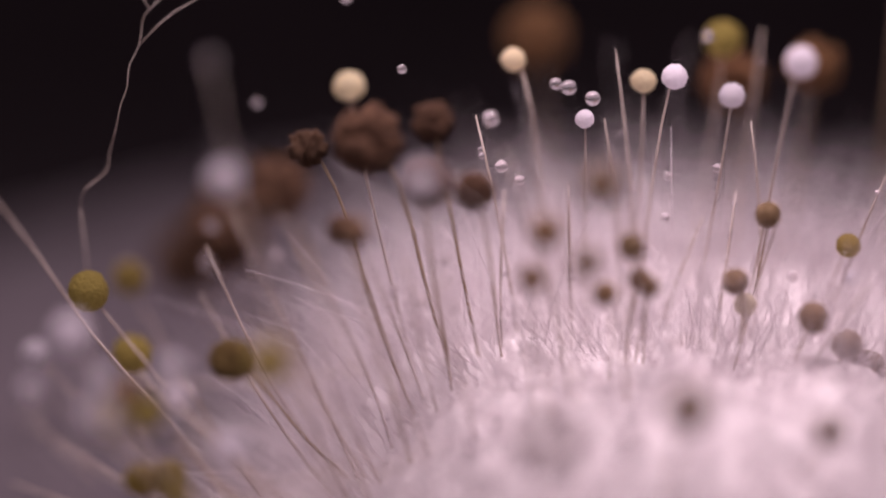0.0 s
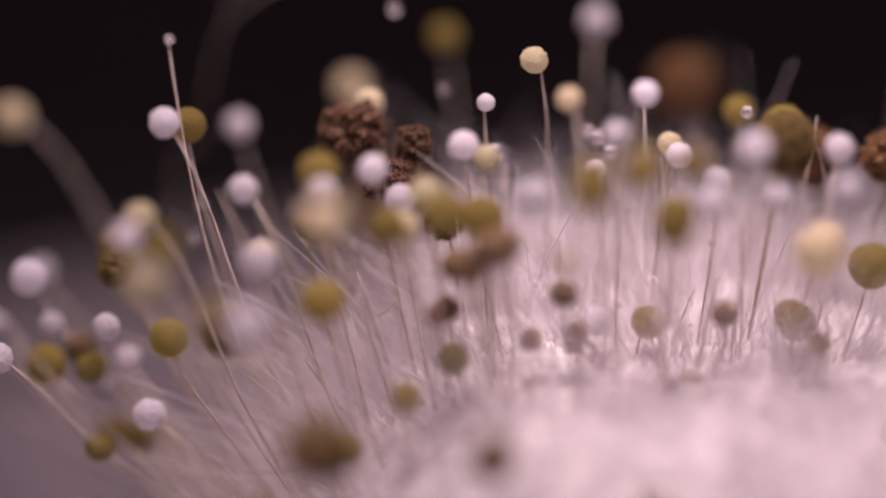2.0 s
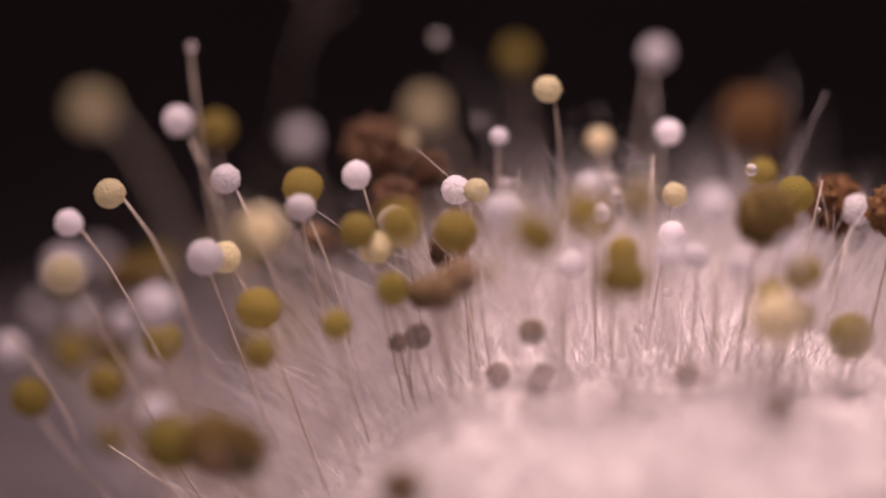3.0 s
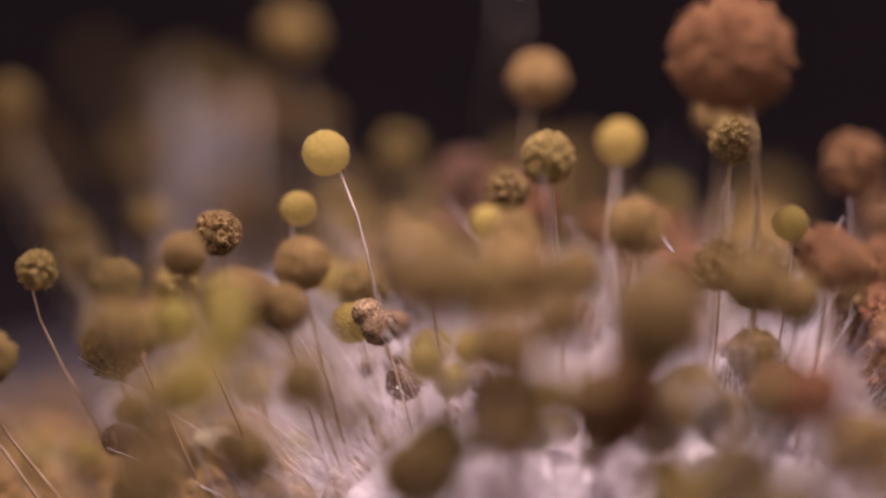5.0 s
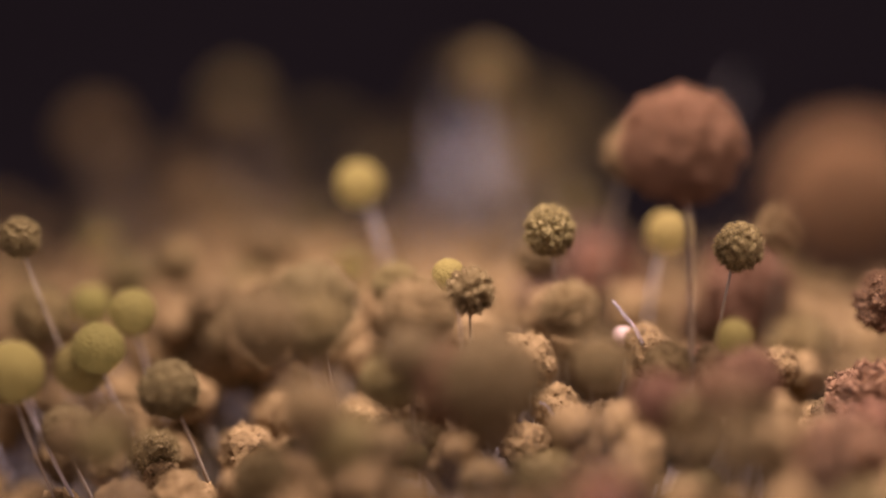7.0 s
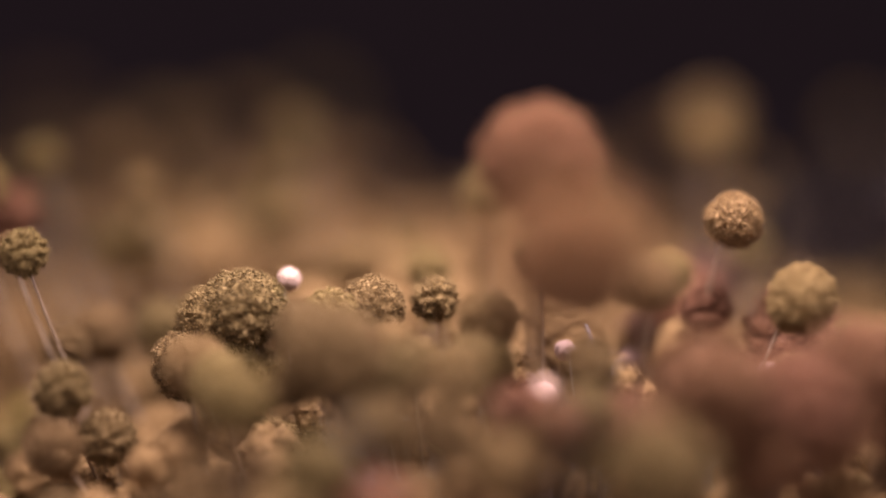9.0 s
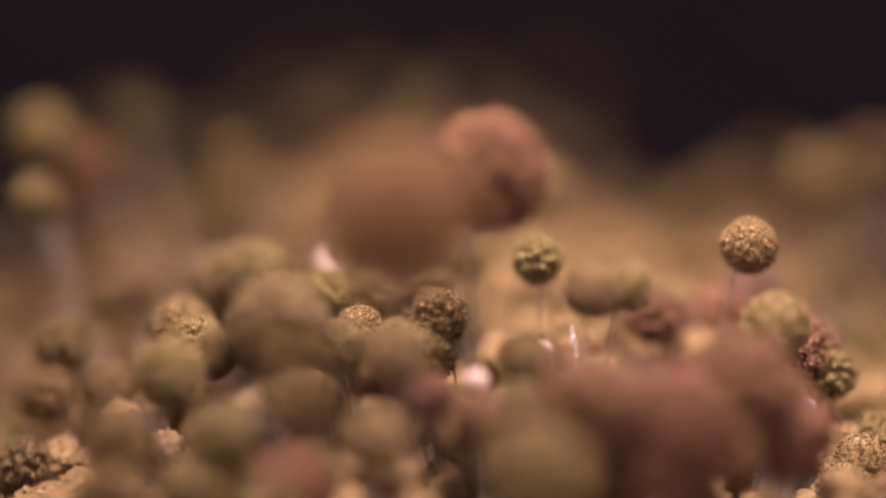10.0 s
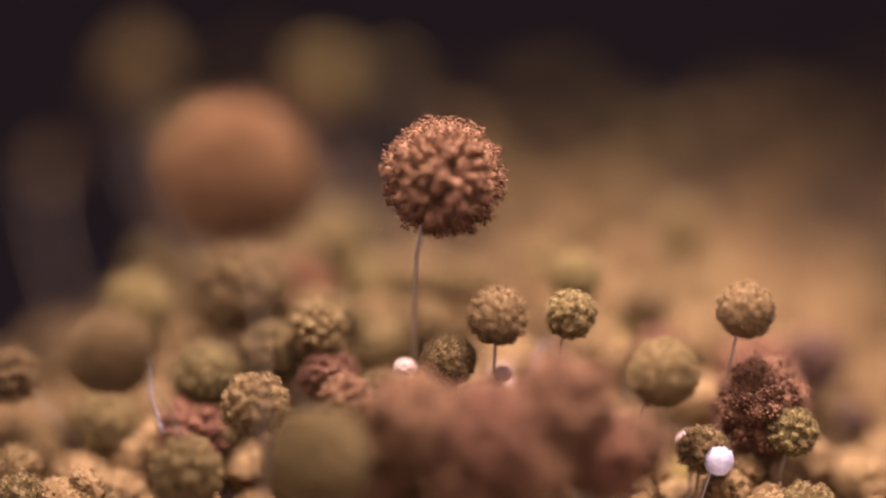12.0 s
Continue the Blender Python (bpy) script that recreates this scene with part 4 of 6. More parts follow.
plant("C", -429, -886, -433, 75,
      ((0, 1, 0, 0, 0), (0.5, 1, 0, 0, 0), (0.85, 0.4, 0, 0, 0), (1.1, 0, 0, 0, -12), (3.2, 0, 0, 0, 52), (4.75, 0, 0, 0, -1027), (12, 0, 0, 0, -1027)))
plant("W", -1373, -1756, -301, 62,
      ((0, 1, 38, 23, -10), (0.68, 1, 38, 23, -10), (1.47, 0.3, 38, 23, -10), (2.1, 0, 38, 23, -10), (2.6, 0, -9, -7, 3), (3.2, 0, -52, -58, 21), (4.75, 0, -52, -58, -1079), (12, 0, -52, -58, -1079)))
plant("O", -327, -1868, -1032, 155,
      ((0, 1, 39, 24, -18), (0.61, 1, 39, 24, -18), (1.44, 0.3, 39, 24, -18), (2.1, 0, 39, 24, -18), (2.6, 0, -9, -7, 5), (3.2, 0, -52, -58, 37), (4.75, 0, -52, -58, -313), (12, 0, -52, -58, -313)))
plant("Y", -653, -1291, -626, 100,
      ((0, 1, 39, 24, -3), (1.03, 1, 39, 24, -3), (1.61, 0.3, 39, 24, -3), (2.1, 0, 39, 24, -3), (2.6, 0, -9, -7, 1), (3.2, 0, -52, -58, 11), (4.75, 0, -52, -58, -339), (12, 0, -52, -58, -750)))
plant("Y", -130, -1036, -172, 95,
      ((0, 1, 0, 0, 0), (0.97, 1, 0, 0, 0), (1.59, 0.3, 0, 0, 0), (2.1, 0, 0, 0, -21), (3.2, 0, 0, 0, 37), (4.75, 0, 0, 0, -275), (12, 0, 0, 0, -750)))
plant("W", -690, -1870, -504, 90,
      ((0, 1, 40, 24, -33), (0.56, 1, 40, 24, -33), (1.42, 0.3, 40, 24, -33), (2.1, 0, 40, 24, -33), (2.6, 0, -9, -7, 8), (3.2, 0, -54, -60, 62), (4.75, 0, -54, -60, -1038), (12, 0, -54, -60, -1038)))
plant("O", 1059, -1611, -290, 140,
      ((0, 1, 28, 108, 47), (3.37, 1, 28, 108, 47), (4.17, 0.4, 28, 108, 47), (4.7, 0, 28, 108, 47), (5.5, 0, -2, 22, 5), (6, 0, 5, -33, -15), (6.5, 0, -25, -29, 10), (7, 0, -32, -15, 39), (7.2, 0, -20, -33, 33), (9, 0, -20, -33, 33), (12, 0, -20, -33, 33)))
plant("O", 805, -274, -9, 125,
      ((0, 1, 0, 0, 0), (3.08, 1, 0, 0, 0), (3.88, 0.4, 0, 0, 0), (4.7, 0, 0, 0, 30), (7.2, 0, 0, 0, -64), (9, 0, 0, 0, -72), (12, 0, 0, 0, -72)))
plant("O", 1621, -801, 36, 155,
      ((0, 1, 0, 0, 0), (3.16, 1, 0, 0, 0), (3.96, 0.4, 0, 0, 0), (4.7, 0, 0, 0, 29), (7.2, 0, 0, 0, -62), (9, 0, 0, 0, -70), (12, 0, 0, 0, -70)))
plant("R", 1750, 506, -263, 170,
      ((0, 1, 0, 0, 0), (2.97, 1, 0, 0, 0), (4.7, 0, 0, 0, 4), (8.8, 0, 0, 0, -9), (12, 0, 0, 0, -9)))
plant("O", 1191, -2005, -423, 125,
      ((0, 1, 63, 138, -14), (3.31, 1, 63, 138, -14), (4.11, 0.4, 63, 138, -14), (4.7, 0, 63, 138, -14), (5.5, 0, 12, 63, -10), (6, 0, 5, 8, -2), (6.5, 0, -2, -15, 0), (7, 0, 16, -36, 6), (7.2, 0, 23, -57, 11), (9, 0, 23, -57, 11), (12, 0, 23, -57, 11)))
plant("O", 1299, -475, 156, 138,
      ((0, 1, 30, -20, -77), (3.3, 1, 30, -20, -77), (4.1, 0.4, 30, -20, -77), (4.7, 0, 30, -20, -135), (6, 0, 30, -20, -93), (7, 0, 6, 22, -13), (7.2, 0, 6, 22, -7), (9, 0, 6, 22, 0), (12, 0, 6, 22, 0)))
plant("O", 2576, 377, 58, 150,
      ((0, 1, 0, 0, 0), (3.05, 1, 0, 0, 0), (3.85, 0.4, 0, 0, 0), (4.7, 0, 0, 0, -300), (6.4, 0, 0, 0, -240), (8.8, 0, 0, 0, 32), (12, 0, 0, 0, -113)))
plant("R", 1120, 479, -30, 145,
      ((0, 1, -109, 105, 7), (3.24, 1, -109, 105, 7), (4.7, 0, -109, 105, -650), (8.8, 0, -109, 105, 7), (9, 0, -109, 105, 7), (10, 0, -15, 4, 11), (11, 0, 32, -9, 1), (12, 0, 19, -2, 6)))
plant("O", 2354, -885, -599, 145,
      ((0, 1, 8, -10, 11), (3.17, 1, 8, -10, 11), (3.97, 0.4, 8, -10, 11), (4.7, 0, 8, -10, -839), (6.4, 0, 8, -10, -669), (8.8, 0, 8, -10, 40), (10, 0, 8, -10, 20), (11, 0, 96, -50, 52), (12, 0, 96, -50, 35)))
plant("O", -742, 120, 387, 138,
      ((0, 1, -19, -126, -37), (2.8, 1, -19, -126, -37), (3.66, 0.4, -19, -126, -37), (4.7, 0, -19, -126, -58), (5, 0, -19, -126, -50), (6, 0, 22, -70, -43), (7.2, 0, 30, -61, 14), (8.8, 0, 177, 257, -7), (9, 0, 179, 258, -7), (9.8, 0, 163, 287, -37), (10, 0, 152, 315, -39), (11, 0, 98, 427, -28), (12, 0, 36, 527, -18)))
plant("O", 69, -182, 296, 125,
      ((0, 1, 4, -12, -18), (2.77, 1, 4, -12, -18), (3.64, 0.4, 4, -12, -18), (4.7, 0, 4, -12, -16), (5, 0, 4, -12, -17), (6, 0, 5, 16, -15), (7, 0, -9, 36, -7), (7.2, 0, -5, 30, -6), (8.8, 0, 113, 92, 5), (9.5, 0, 125, 72, -5), (9.8, 0, 121, 83, -22), (10, 0, 119, 91, -33), (11, 0, 75, 108, -46), (12, 0, -41, 100, -57)))
plant("O", 14, 674, 266, 121,
      ((0, 1, 5, 9, -7), (2.7, 1, 5, 9, -7), (3.6, 0.4, 5, 9, -7), (4.7, 0, 5, 9, -8), (5, 0, 5, 9, -7), (6, 0, 3, 26, -7), (7, 0, -11, 30, 9), (7.2, 0, -12, 29, 9), (8.8, 0, 129, -44, 120), (9, 0, 129, -45, 117), (9.8, 0, 145, -55, 95), (10, 0, 141, -57, 89), (11, 0, 114, -60, 71), (12, 0, 53, -59, 69)))
plant("O", 565, 67, 121, 142,
      ((0, 1, -4, -5, 6), (2.81, 1, -4, -5, 6), (3.66, 0.4, -4, -5, 6), (4.7, 0, -4, -5, -17), (5, 0, -4, -5, -9), (6, 0, 11, 7, -14), (7, 0, 10, 12, 10), (7.2, 0, 1, 19, 19), (8.8, 0, 99, -40, 24), (9, 0, 90, -33, 19), (9.8, 0, 142, -93, -7), (10, 0, 155, -109, -14), (11, 0, 155, -108, -70), (12, 0, 141, -113, -110)))
plant("O", 930, -992, 182, 200,
      ((0, 1, 0, 0, 0), (2.96, 1, 0, 0, 0), (3.75, 0.4, 0, 0, 0), (4.7, 0, 0, 0, -1), (7.2, 0, 0, 0, 2), (8.8, 0, 230, 1, -130), (9.8, 0, 230, 1, -130), (12, 0, 230, 1, -131)))
plant("Y", -1832, -825, -1696, 80,
      ((0, 0, 0, 0, 0), (3.2, 0, 0, 0, 0), (4.75, 0, 0, 0, -1000), (12, 0, 0, 0, -1000)))
plant("Y", -1950, -875, -1688, 75,
      ((0, 0, 0, 0, 0), (3.2, 0, 0, 0, 0), (4.75, 0, 0, 0, -1000), (12, 0, 0, 0, -1000)))
plant("C", 260, 300, -263, 56,
      ((0, 0, 0, 0, 0), (3.2, 0, 0, 0, 0), (4.75, 0, 0, 0, -1000), (12, 0, 0, 0, -1000)))
plant("W", -5, 100, -370, 42,
      ((0, 0, 0, 0, 0), (3.2, 0, 0, 0, 0), (4.75, 0, 0, 0, -1000), (12, 0, 0, 0, -1000)))
plant("P", -460, 700, -252, 65,
      ((0, 1, 0, 0, 0), (3.11, 1, 0, 0, 0), (4.7, 0.45, 0, 0, 0), (7.2, 0.4, 0, 0, 0), (8.9, 0, 0, 0, 0), (12, 0, 0, 0, 0)))
plant("P", 784, 562, 59, 55,
      ((0, 1, 40, -14, -47), (3.08, 1, 40, -14, -47), (4.7, 0.45, 40, -14, -650), (7.2, 0.4, 40, -14, -650), (8.9, 0, 40, -14, -47), (9, 0, 40, -14, -47), (10, 0, 81, -33, -31), (11, 0, 68, -7, -27), (12, 0, 14, 4, -11)))
plant("P", 365, 625, 51, 40,
      ((0, 1, 0, 0, 0), (3.02, 1, 0, 0, 0), (4.7, 0.45, 0, 0, 0), (7.2, 0.4, 0, 0, 0), (8.9, 0, 0, 0, 0), (12, 0, 0, 0, 0)))
plant("P", 978, -1013, 284, 55,
      ((0, 1, -11, -60, -12), (3.28, 1, -11, -60, -12), (4.7, 0, -11, -60, -12), (5, 0, -11, -60, -12), (6, 0, 7, -30, -19), (7, 0, 12, -4, -26), (7.2, 0, 13, -3, -28), (9, 0, -63, 67, -145), (9.5, 0, -169, 100, -94), (10, 0, -188, 66, -220), (10.4, 0, -138, 28, -384), (12, 0, -138, 28, -784)))
plant("O", 150, -1687, -195, 135,
      ((0, 1, 31, 95, -13), (3.03, 1, 31, 95, -13), (4.7, 0, 31, 95, -13), (5, 0, 31, 95, -13), (6, 0, 0, 3, 0), (12, 0, 0, 3, 0)))
plant("P", 79, 169, -59, 50,
      ((0, 1, -93, 57, 64), (3.29, 1, -93, 57, 64), (4.7, 0, -93, 57, -650), (7.2, 0, -93, 57, -650), (8.8, 0, 141, -78, -43), (9, 0, 141, -78, -43), (11, 0, 239, -137, -104), (12, 0, 287, -125, -134)))
plant("P", 99, 209, -177, 55,
      ((0, 1, 0, 0, 0), (3.08, 1, 0, 0, 0), (4.7, 0, 0, 0, 0), (7.2, 0, 0, 0, 0), (8.8, 0, 234, -135, -107), (12, 0, 234, -135, -107)))
plant("O", 2228, -2500, 213, 79,
      ((0, 1, 0, 0, 0), (3.12, 1, 0, 0, 0), (4.7, 0.45, 0, 0, 0), (7.2, 0.4, 0, 0, 0), (8.9, 0, 0, 0, 0), (12, 0, 0, 0, 0)))
plant("O", 1213, -2375, 201, 74,
      ((0, 1, 0, 0, 0), (3.02, 1, 0, 0, 0), (4.7, 0.45, 0, 0, 0), (7.2, 0.4, 0, 0, 0), (8.9, 0, 0, 0, 0), (12, 0, 0, 0, 0)))
plant("O", -382, -2250, 102, 82,
      ((0, 1, 0, 0, 0), (3.12, 1, 0, 0, 0), (4.7, 0.45, 0, 0, 0), (7.2, 0.4, 0, 0, 0), (8.9, 0, 0, 0, 0), (12, 0, 0, 0, 0)))
plant("O", -628, -2500, 68, 74,
      ((0, 1, 0, 0, 0), (3.17, 1, 0, 0, 0), (4.7, 0.45, 0, 0, 0), (7.2, 0.4, 0, 0, 0), (8.9, 0, 0, 0, 0), (12, 0, 0, 0, 0)))
plant("O", 2533, -2250, -41, 82,
      ((0, 1, 0, 0, 0), (3.06, 1, 0, 0, 0), (4.7, 0.45, 0, 0, 0), (7.2, 0.4, 0, 0, 0), (8.9, 0, 0, 0, 0), (12, 0, 0, 0, 0)))
plant("O", 880, -2629, 275, 91,
      ((0, 1, 0, 0, 0), (3.04, 1, 0, 0, 0), (4.7, 0.45, 0, 0, 0), (7.2, 0.4, 0, 0, 0), (8.9, 0, 0, 0, 0), (12, 0, 0, 0, 0)))
plant("O", 554, -2316, 111, 82,
      ((0, 1, 0, 0, 0), (3.29, 1, 0, 0, 0), (4.7, 0.45, 0, 0, 0), (7.2, 0.4, 0, 0, 0), (8.9, 0, 0, 0, 0), (12, 0, 0, 0, 0)))
plant("R", 1280, -2400, 169, 150,
      ((0, 1, 0, 0, 0), (3.08, 1, 0, 0, 0), (4.7, 0.45, 0, 0, 0), (7.2, 0.4, 0, 0, 0), (8.9, 0, 0, 0, 0), (12, 0, 0, 0, 0)))
plant("O", -2161, -863, -134, 50,
      ((0, 1, 0, 0, 0), (3.11, 1, 0, 0, 0), (4.7, 0.45, 0, 0, 0), (7.2, 0.4, 0, 0, 0), (8.9, 0, 0, 0, 0), (12, 0, 0, 0, 0)))
plant("O", -3471, -1464, -412, 82,
      ((0, 1, 0, 0, 0), (3.23, 1, 0, 0, 0), (4.7, 0, 0, 0, 0), (12, 0, 0, 0, 0)))
plant("O", -1530, -2044, -469, 101,
      ((0, 1, 0, 0, 0), (3.04, 1, 0, 0, 0), (4.7, 0, 0, 0, 0), (12, 0, 0, 0, 0)))
plant("O", -1429, -1661, -422, 94,
      ((0, 1, 0, 0, 0), (3.29, 1, 0, 0, 0), (4.7, 0, 0, 0, 0), (12, 0, 0, 0, 0)))
plant("O", -1865, -757, -181, 82,
      ((0, 1, 0, 0, 0), (3, 1, 0, 0, 0), (4.7, 0, 0, 0, 0), (12, 0, 0, 0, 0)))
plant("O", -1572, -445, -257, 91,
      ((0, 1, 0, 0, 0), (3.19, 1, 0, 0, 0), (4.7, 0, 0, 0, 0), (12, 0, 0, 0, 0)))
plant("W", 932, -175, -5, 72,
      ((0, 0, 0, 0, 0), (3.2, 0, 0, 0, 0), (4.75, 0, 0, 0, -1000), (12, 0, 0, 0, -1000)))
plant("W", -730, -1050, -226, 65,
      ((0, 0, 0, 0, 0), (3.2, 0, 0, 0, 0), (4.75, 0, 0, 0, -1000), (12, 0, 0, 0, -1000)))
plant("W", -1785, -1000, -1246, 60,
      ((0, 0, 0, 0, 0), (3.2, 0, 0, 0, 0), (4.75, 0, 0, 0, -1000), (12, 0, 0, 0, -1000)))
plant("W", -2104, -1125, -1104, 55,
      ((0, 0, 0, 0, 0), (3.2, 0, 0, 0, 0), (4.75, 0, 0, 0, -1000), (12, 0, 0, 0, -1000)))
plant("W", -2405, -1125, -1155, 50,
      ((0, 0, 0, 0, 0), (3.2, 0, 0, 0, 0), (4.75, 0, 0, 0, -1000), (12, 0, 0, 0, -1000)))
plant("W", 1188, 150, -1143, 34,
      ((0, 0, 0, 0, 0), (3.2, 0, 0, 0, 0), (4.75, 0, 0, 0, -1000), (12, 0, 0, 0, -1000)))
plant("Y", 1168, 0, -931, 55,
      ((0, 0, 0, 0, 0), (3.2, 0, 0, 0, 0), (4.75, 0, 0, 0, -1000), (12, 0, 0, 0, -1000)))
plant("C", 701, -300, -1094, 50,
      ((0, 0, 0, 0, 0), (3.2, 0, 0, 0, 0), (4.75, 0, 0, 0, -1000), (12, 0, 0, 0, -1000)))
plant("Y", -2085, -1206, -1262, 90,
      ((0, 0, 0, 0, 0), (3.2, 0, 0, 0, 0), (4.75, 0, 0, 0, -1000), (12, 0, 0, 0, -1000)))
plant("Y", -1907, -1106, -1280, 75,
      ((0, 0, 0, 0, 0), (3.2, 0, 0, 0, 0), (4.75, 0, 0, 0, -1000), (12, 0, 0, 0, -1000)))
plant("W", -2229, -1115, -904, 80,
      ((0, 0, 0, 0, 0), (3.2, 0, 0, 0, 0), (4.75, 0, 0, 0, -1000), (12, 0, 0, 0, -1000)))
plant("W", -1835, -1113, -1357, 55,
      ((0, 0, 0, 0, 0), (3.2, 0, 0, 0, 0), (4.75, 0, 0, 0, -1000), (12, 0, 0, 0, -1000)))
plant("Y", -2207, -74, -1120, 92,
      ((0, 0, 0, 0, 0), (3.2, 0, 0, 0, 0), (4.75, 0, 0, 0, -1000), (12, 0, 0, 0, -1000)))
plant("W", -1796, -1154, -1045, 60,
      ((0, 0, 0, 0, 0), (3.2, 0, 0, 0, 0), (4.75, 0, 0, 0, -1000), (12, 0, 0, 0, -1000)))
plant("W", -1551, -1192, -1405, 75,
      ((0, 0, 0, 0, 0), (3.2, 0, 0, 0, 0), (4.75, 0, 0, 0, -1000), (12, 0, 0, 0, -1000)))
plant("Y", -1780, -1253, -1588, 65,
      ((0, 0, 0, 0, 0), (3.2, 0, 0, 0, 0), (4.75, 0, 0, 0, -1000), (12, 0, 0, 0, -1000)))
plant("Y", -2025, 104, -1497, 95,
      ((0, 0, 0, 0, 0), (3.2, 0, 0, 0, 0), (4.75, 0, 0, 0, -1000), (12, 0, 0, 0, -1000)))
plant("Y", 463, -244, -329, 75,
      ((0, 1, 0, 0, 0), (1.29, 1, 0, 0, 0), (2.6, 0, 0, 0, -60), (3.2, 0, 0, 0, 0), (4.75, 0, 0, 0, -500), (12, 0, 0, 0, -750)))
plant("Y", -238, 681, -789, 67,
      ((0, 1, 0, 0, 0), (1.02, 1, 0, 0, 0), (2.6, 0, 0, 0, -60), (3.2, 0, 0, 0, 0), (4.75, 0, 0, 0, -500), (12, 0, 0, 0, -750)))
plant("Y", 1072, 258, -392, 85,
      ((0, 1, 0, 0, 0), (1.26, 1, 0, 0, 0), (2.6, 0, 0, 0, -60), (3.2, 0, 0, 0, 0), (4.75, 0, 0, 0, -500), (12, 0, 0, 0, -750)))
plant("Y", 1059, 69, -448, 75,
      ((0, 1, 0, 0, 0), (0.9, 1, 0, 0, 0), (2.6, 0, 0, 0, -60), (3.2, 0, 0, 0, 0), (4.75, 0, 0, 0, -500), (12, 0, 0, 0, -750)))
plant("Y", -483, -1544, -703, 70,
      ((0, 1, 0, 0, 0), (0.85, 1, 0, 0, 0), (2.6, 0, 0, 0, -60), (3.2, 0, 0, 0, 0), (4.75, 0, 0, 0, -500), (12, 0, 0, 0, -750)))
plant("Y", -315, -1234, -612, 70,
      ((0, 1, 0, 0, 0), (0.81, 1, 0, 0, 0), (2.6, 0, 0, 0, -60), (3.2, 0, 0, 0, 0), (4.75, 0, 0, 0, -500), (12, 0, 0, 0, -750)))
plant("Y", -250, -957, -501, 75,
      ((0, 1, 0, 0, 0), (0.96, 1, 0, 0, 0), (2.6, 0, 0, 0, -60), (3.2, 0, 0, 0, 0), (4.75, 0, 0, 0, -500), (12, 0, 0, 0, -750)))
plant("Y", -707, -177, -845, 68,
      ((0, 1, 0, 0, 0), (1.12, 1, 0, 0, 0), (2.6, 0, 0, 0, -60), (3.2, 0, 0, 0, 0), (4.75, 0, 0, 0, -500), (12, 0, 0, 0, -750)))
plant("Y", -864, -2101, -797, 85,
      ((0, 1, 0, 0, 0), (1.02, 1, 0, 0, 0), (2.6, 0, 0, 0, -60), (3.2, 0, 0, 0, 0), (4.75, 0, 0, 0, -500), (12, 0, 0, 0, -750)))
plant("Y", -1191, -2252, -913, 90,
      ((0, 1, 0, 0, 0), (1.03, 1, 0, 0, 0), (2.6, 0, 0, 0, -60), (3.2, 0, 0, 0, 0), (4.75, 0, 0, 0, -500), (12, 0, 0, 0, -750)))
plant("O", -274, -1865, -1005, 138,
      ((0, 1, 0, 0, 0), (0.87, 1, 0, 0, 0), (2.6, 0, 0, 0, -60), (3.2, 0, 0, 0, 0), (4.75, 0, 0, 0, -500), (12, 0, 0, 0, -500)))
plant("Y", -535, -2020, -1011, 125,
      ((0, 1, 0, 0, 0), (1.07, 1, 0, 0, 0), (2.6, 0, 0, 0, -60), (3.2, 0, 0, 0, 0), (4.75, 0, 0, 0, -500), (12, 0, 0, 0, -750)))
plant("Y", -653, 54, -813, 57,
      ((0, 1, 0, 0, 0), (0.92, 1, 0, 0, 0), (2.6, 0, 0, 0, -60), (3.2, 0, 0, 0, 0), (4.75, 0, 0, 0, -500), (12, 0, 0, 0, -750)))
plant("W", -680, 204, -588, 63,
      ((0, 1, 0, 0, 0), (1.14, 1, 0, 0, 0), (2.6, 0, 0, 0, -60), (3.2, 0, 0, 0, 0), (4.75, 0, 0, 0, -1100), (12, 0, 0, 0, -1100)))
plant("W", 218, -312, -444, 65,
      ((0, 1, 0, 0, 0), (1.14, 1, 0, 0, 0), (2.6, 0, 0, 0, -60), (3.2, 0, 0, 0, 0), (4.75, 0, 0, 0, -1100), (12, 0, 0, 0, -1100)))
plant("Y", -312, 395, -595, 61,
      ((0, 1, 0, 0, 0), (0.92, 1, 0, 0, 0), (2.6, 0, 0, 0, -60), (3.2, 0, 0, 0, 0), (4.75, 0, 0, 0, -500), (12, 0, 0, 0, -750)))
plant("O", -542, 625, -678, 98,
      ((0, 1, 0, 0, 0), (0.92, 1, 0, 0, 0), (2.6, 0, 0, 0, -60), (3.2, 0, 0, 0, 0), (4.75, 0, 0, 0, -500), (12, 0, 0, 0, -500)))
plant("O", 820, 797, -5, 125,
      ((0, 1, 0, 0, 0), (3.25, 1, 0, 0, 0), (4.7, 0.45, 0, 0, 0), (7.2, 0.4, 0, 0, 0), (8.9, 0, 0, 0, 0), (12, 0, 0, 0, 0)))
plant("O", 603, 778, -228, 130,
      ((0, 1, 0, 0, 0), (3.29, 1, 0, 0, 0), (4.7, 0.45, 0, 0, 0), (7.2, 0.4, 0, 0, 0), (8.9, 0, 0, 0, 0), (12, 0, 0, 0, 0)))
plant("O", 919, 492, -112, 138,
      ((0, 1, 0, 0, 0), (3.04, 1, 0, 0, 0), (4.7, 0.45, 0, 0, 0), (7.2, 0.4, 0, 0, 0), (8.9, 0, 0, 0, 0), (12, 0, 0, 0, 0)))
plant("O", 749, 749, -226, 138,
      ((0, 1, 0, 0, 0), (3.13, 1, 0, 0, 0), (4.7, 0.45, 0, 0, 0), (7.2, 0.4, 0, 0, 0), (8.9, 0, 0, 0, 0), (12, 0, 0, 0, 0)))
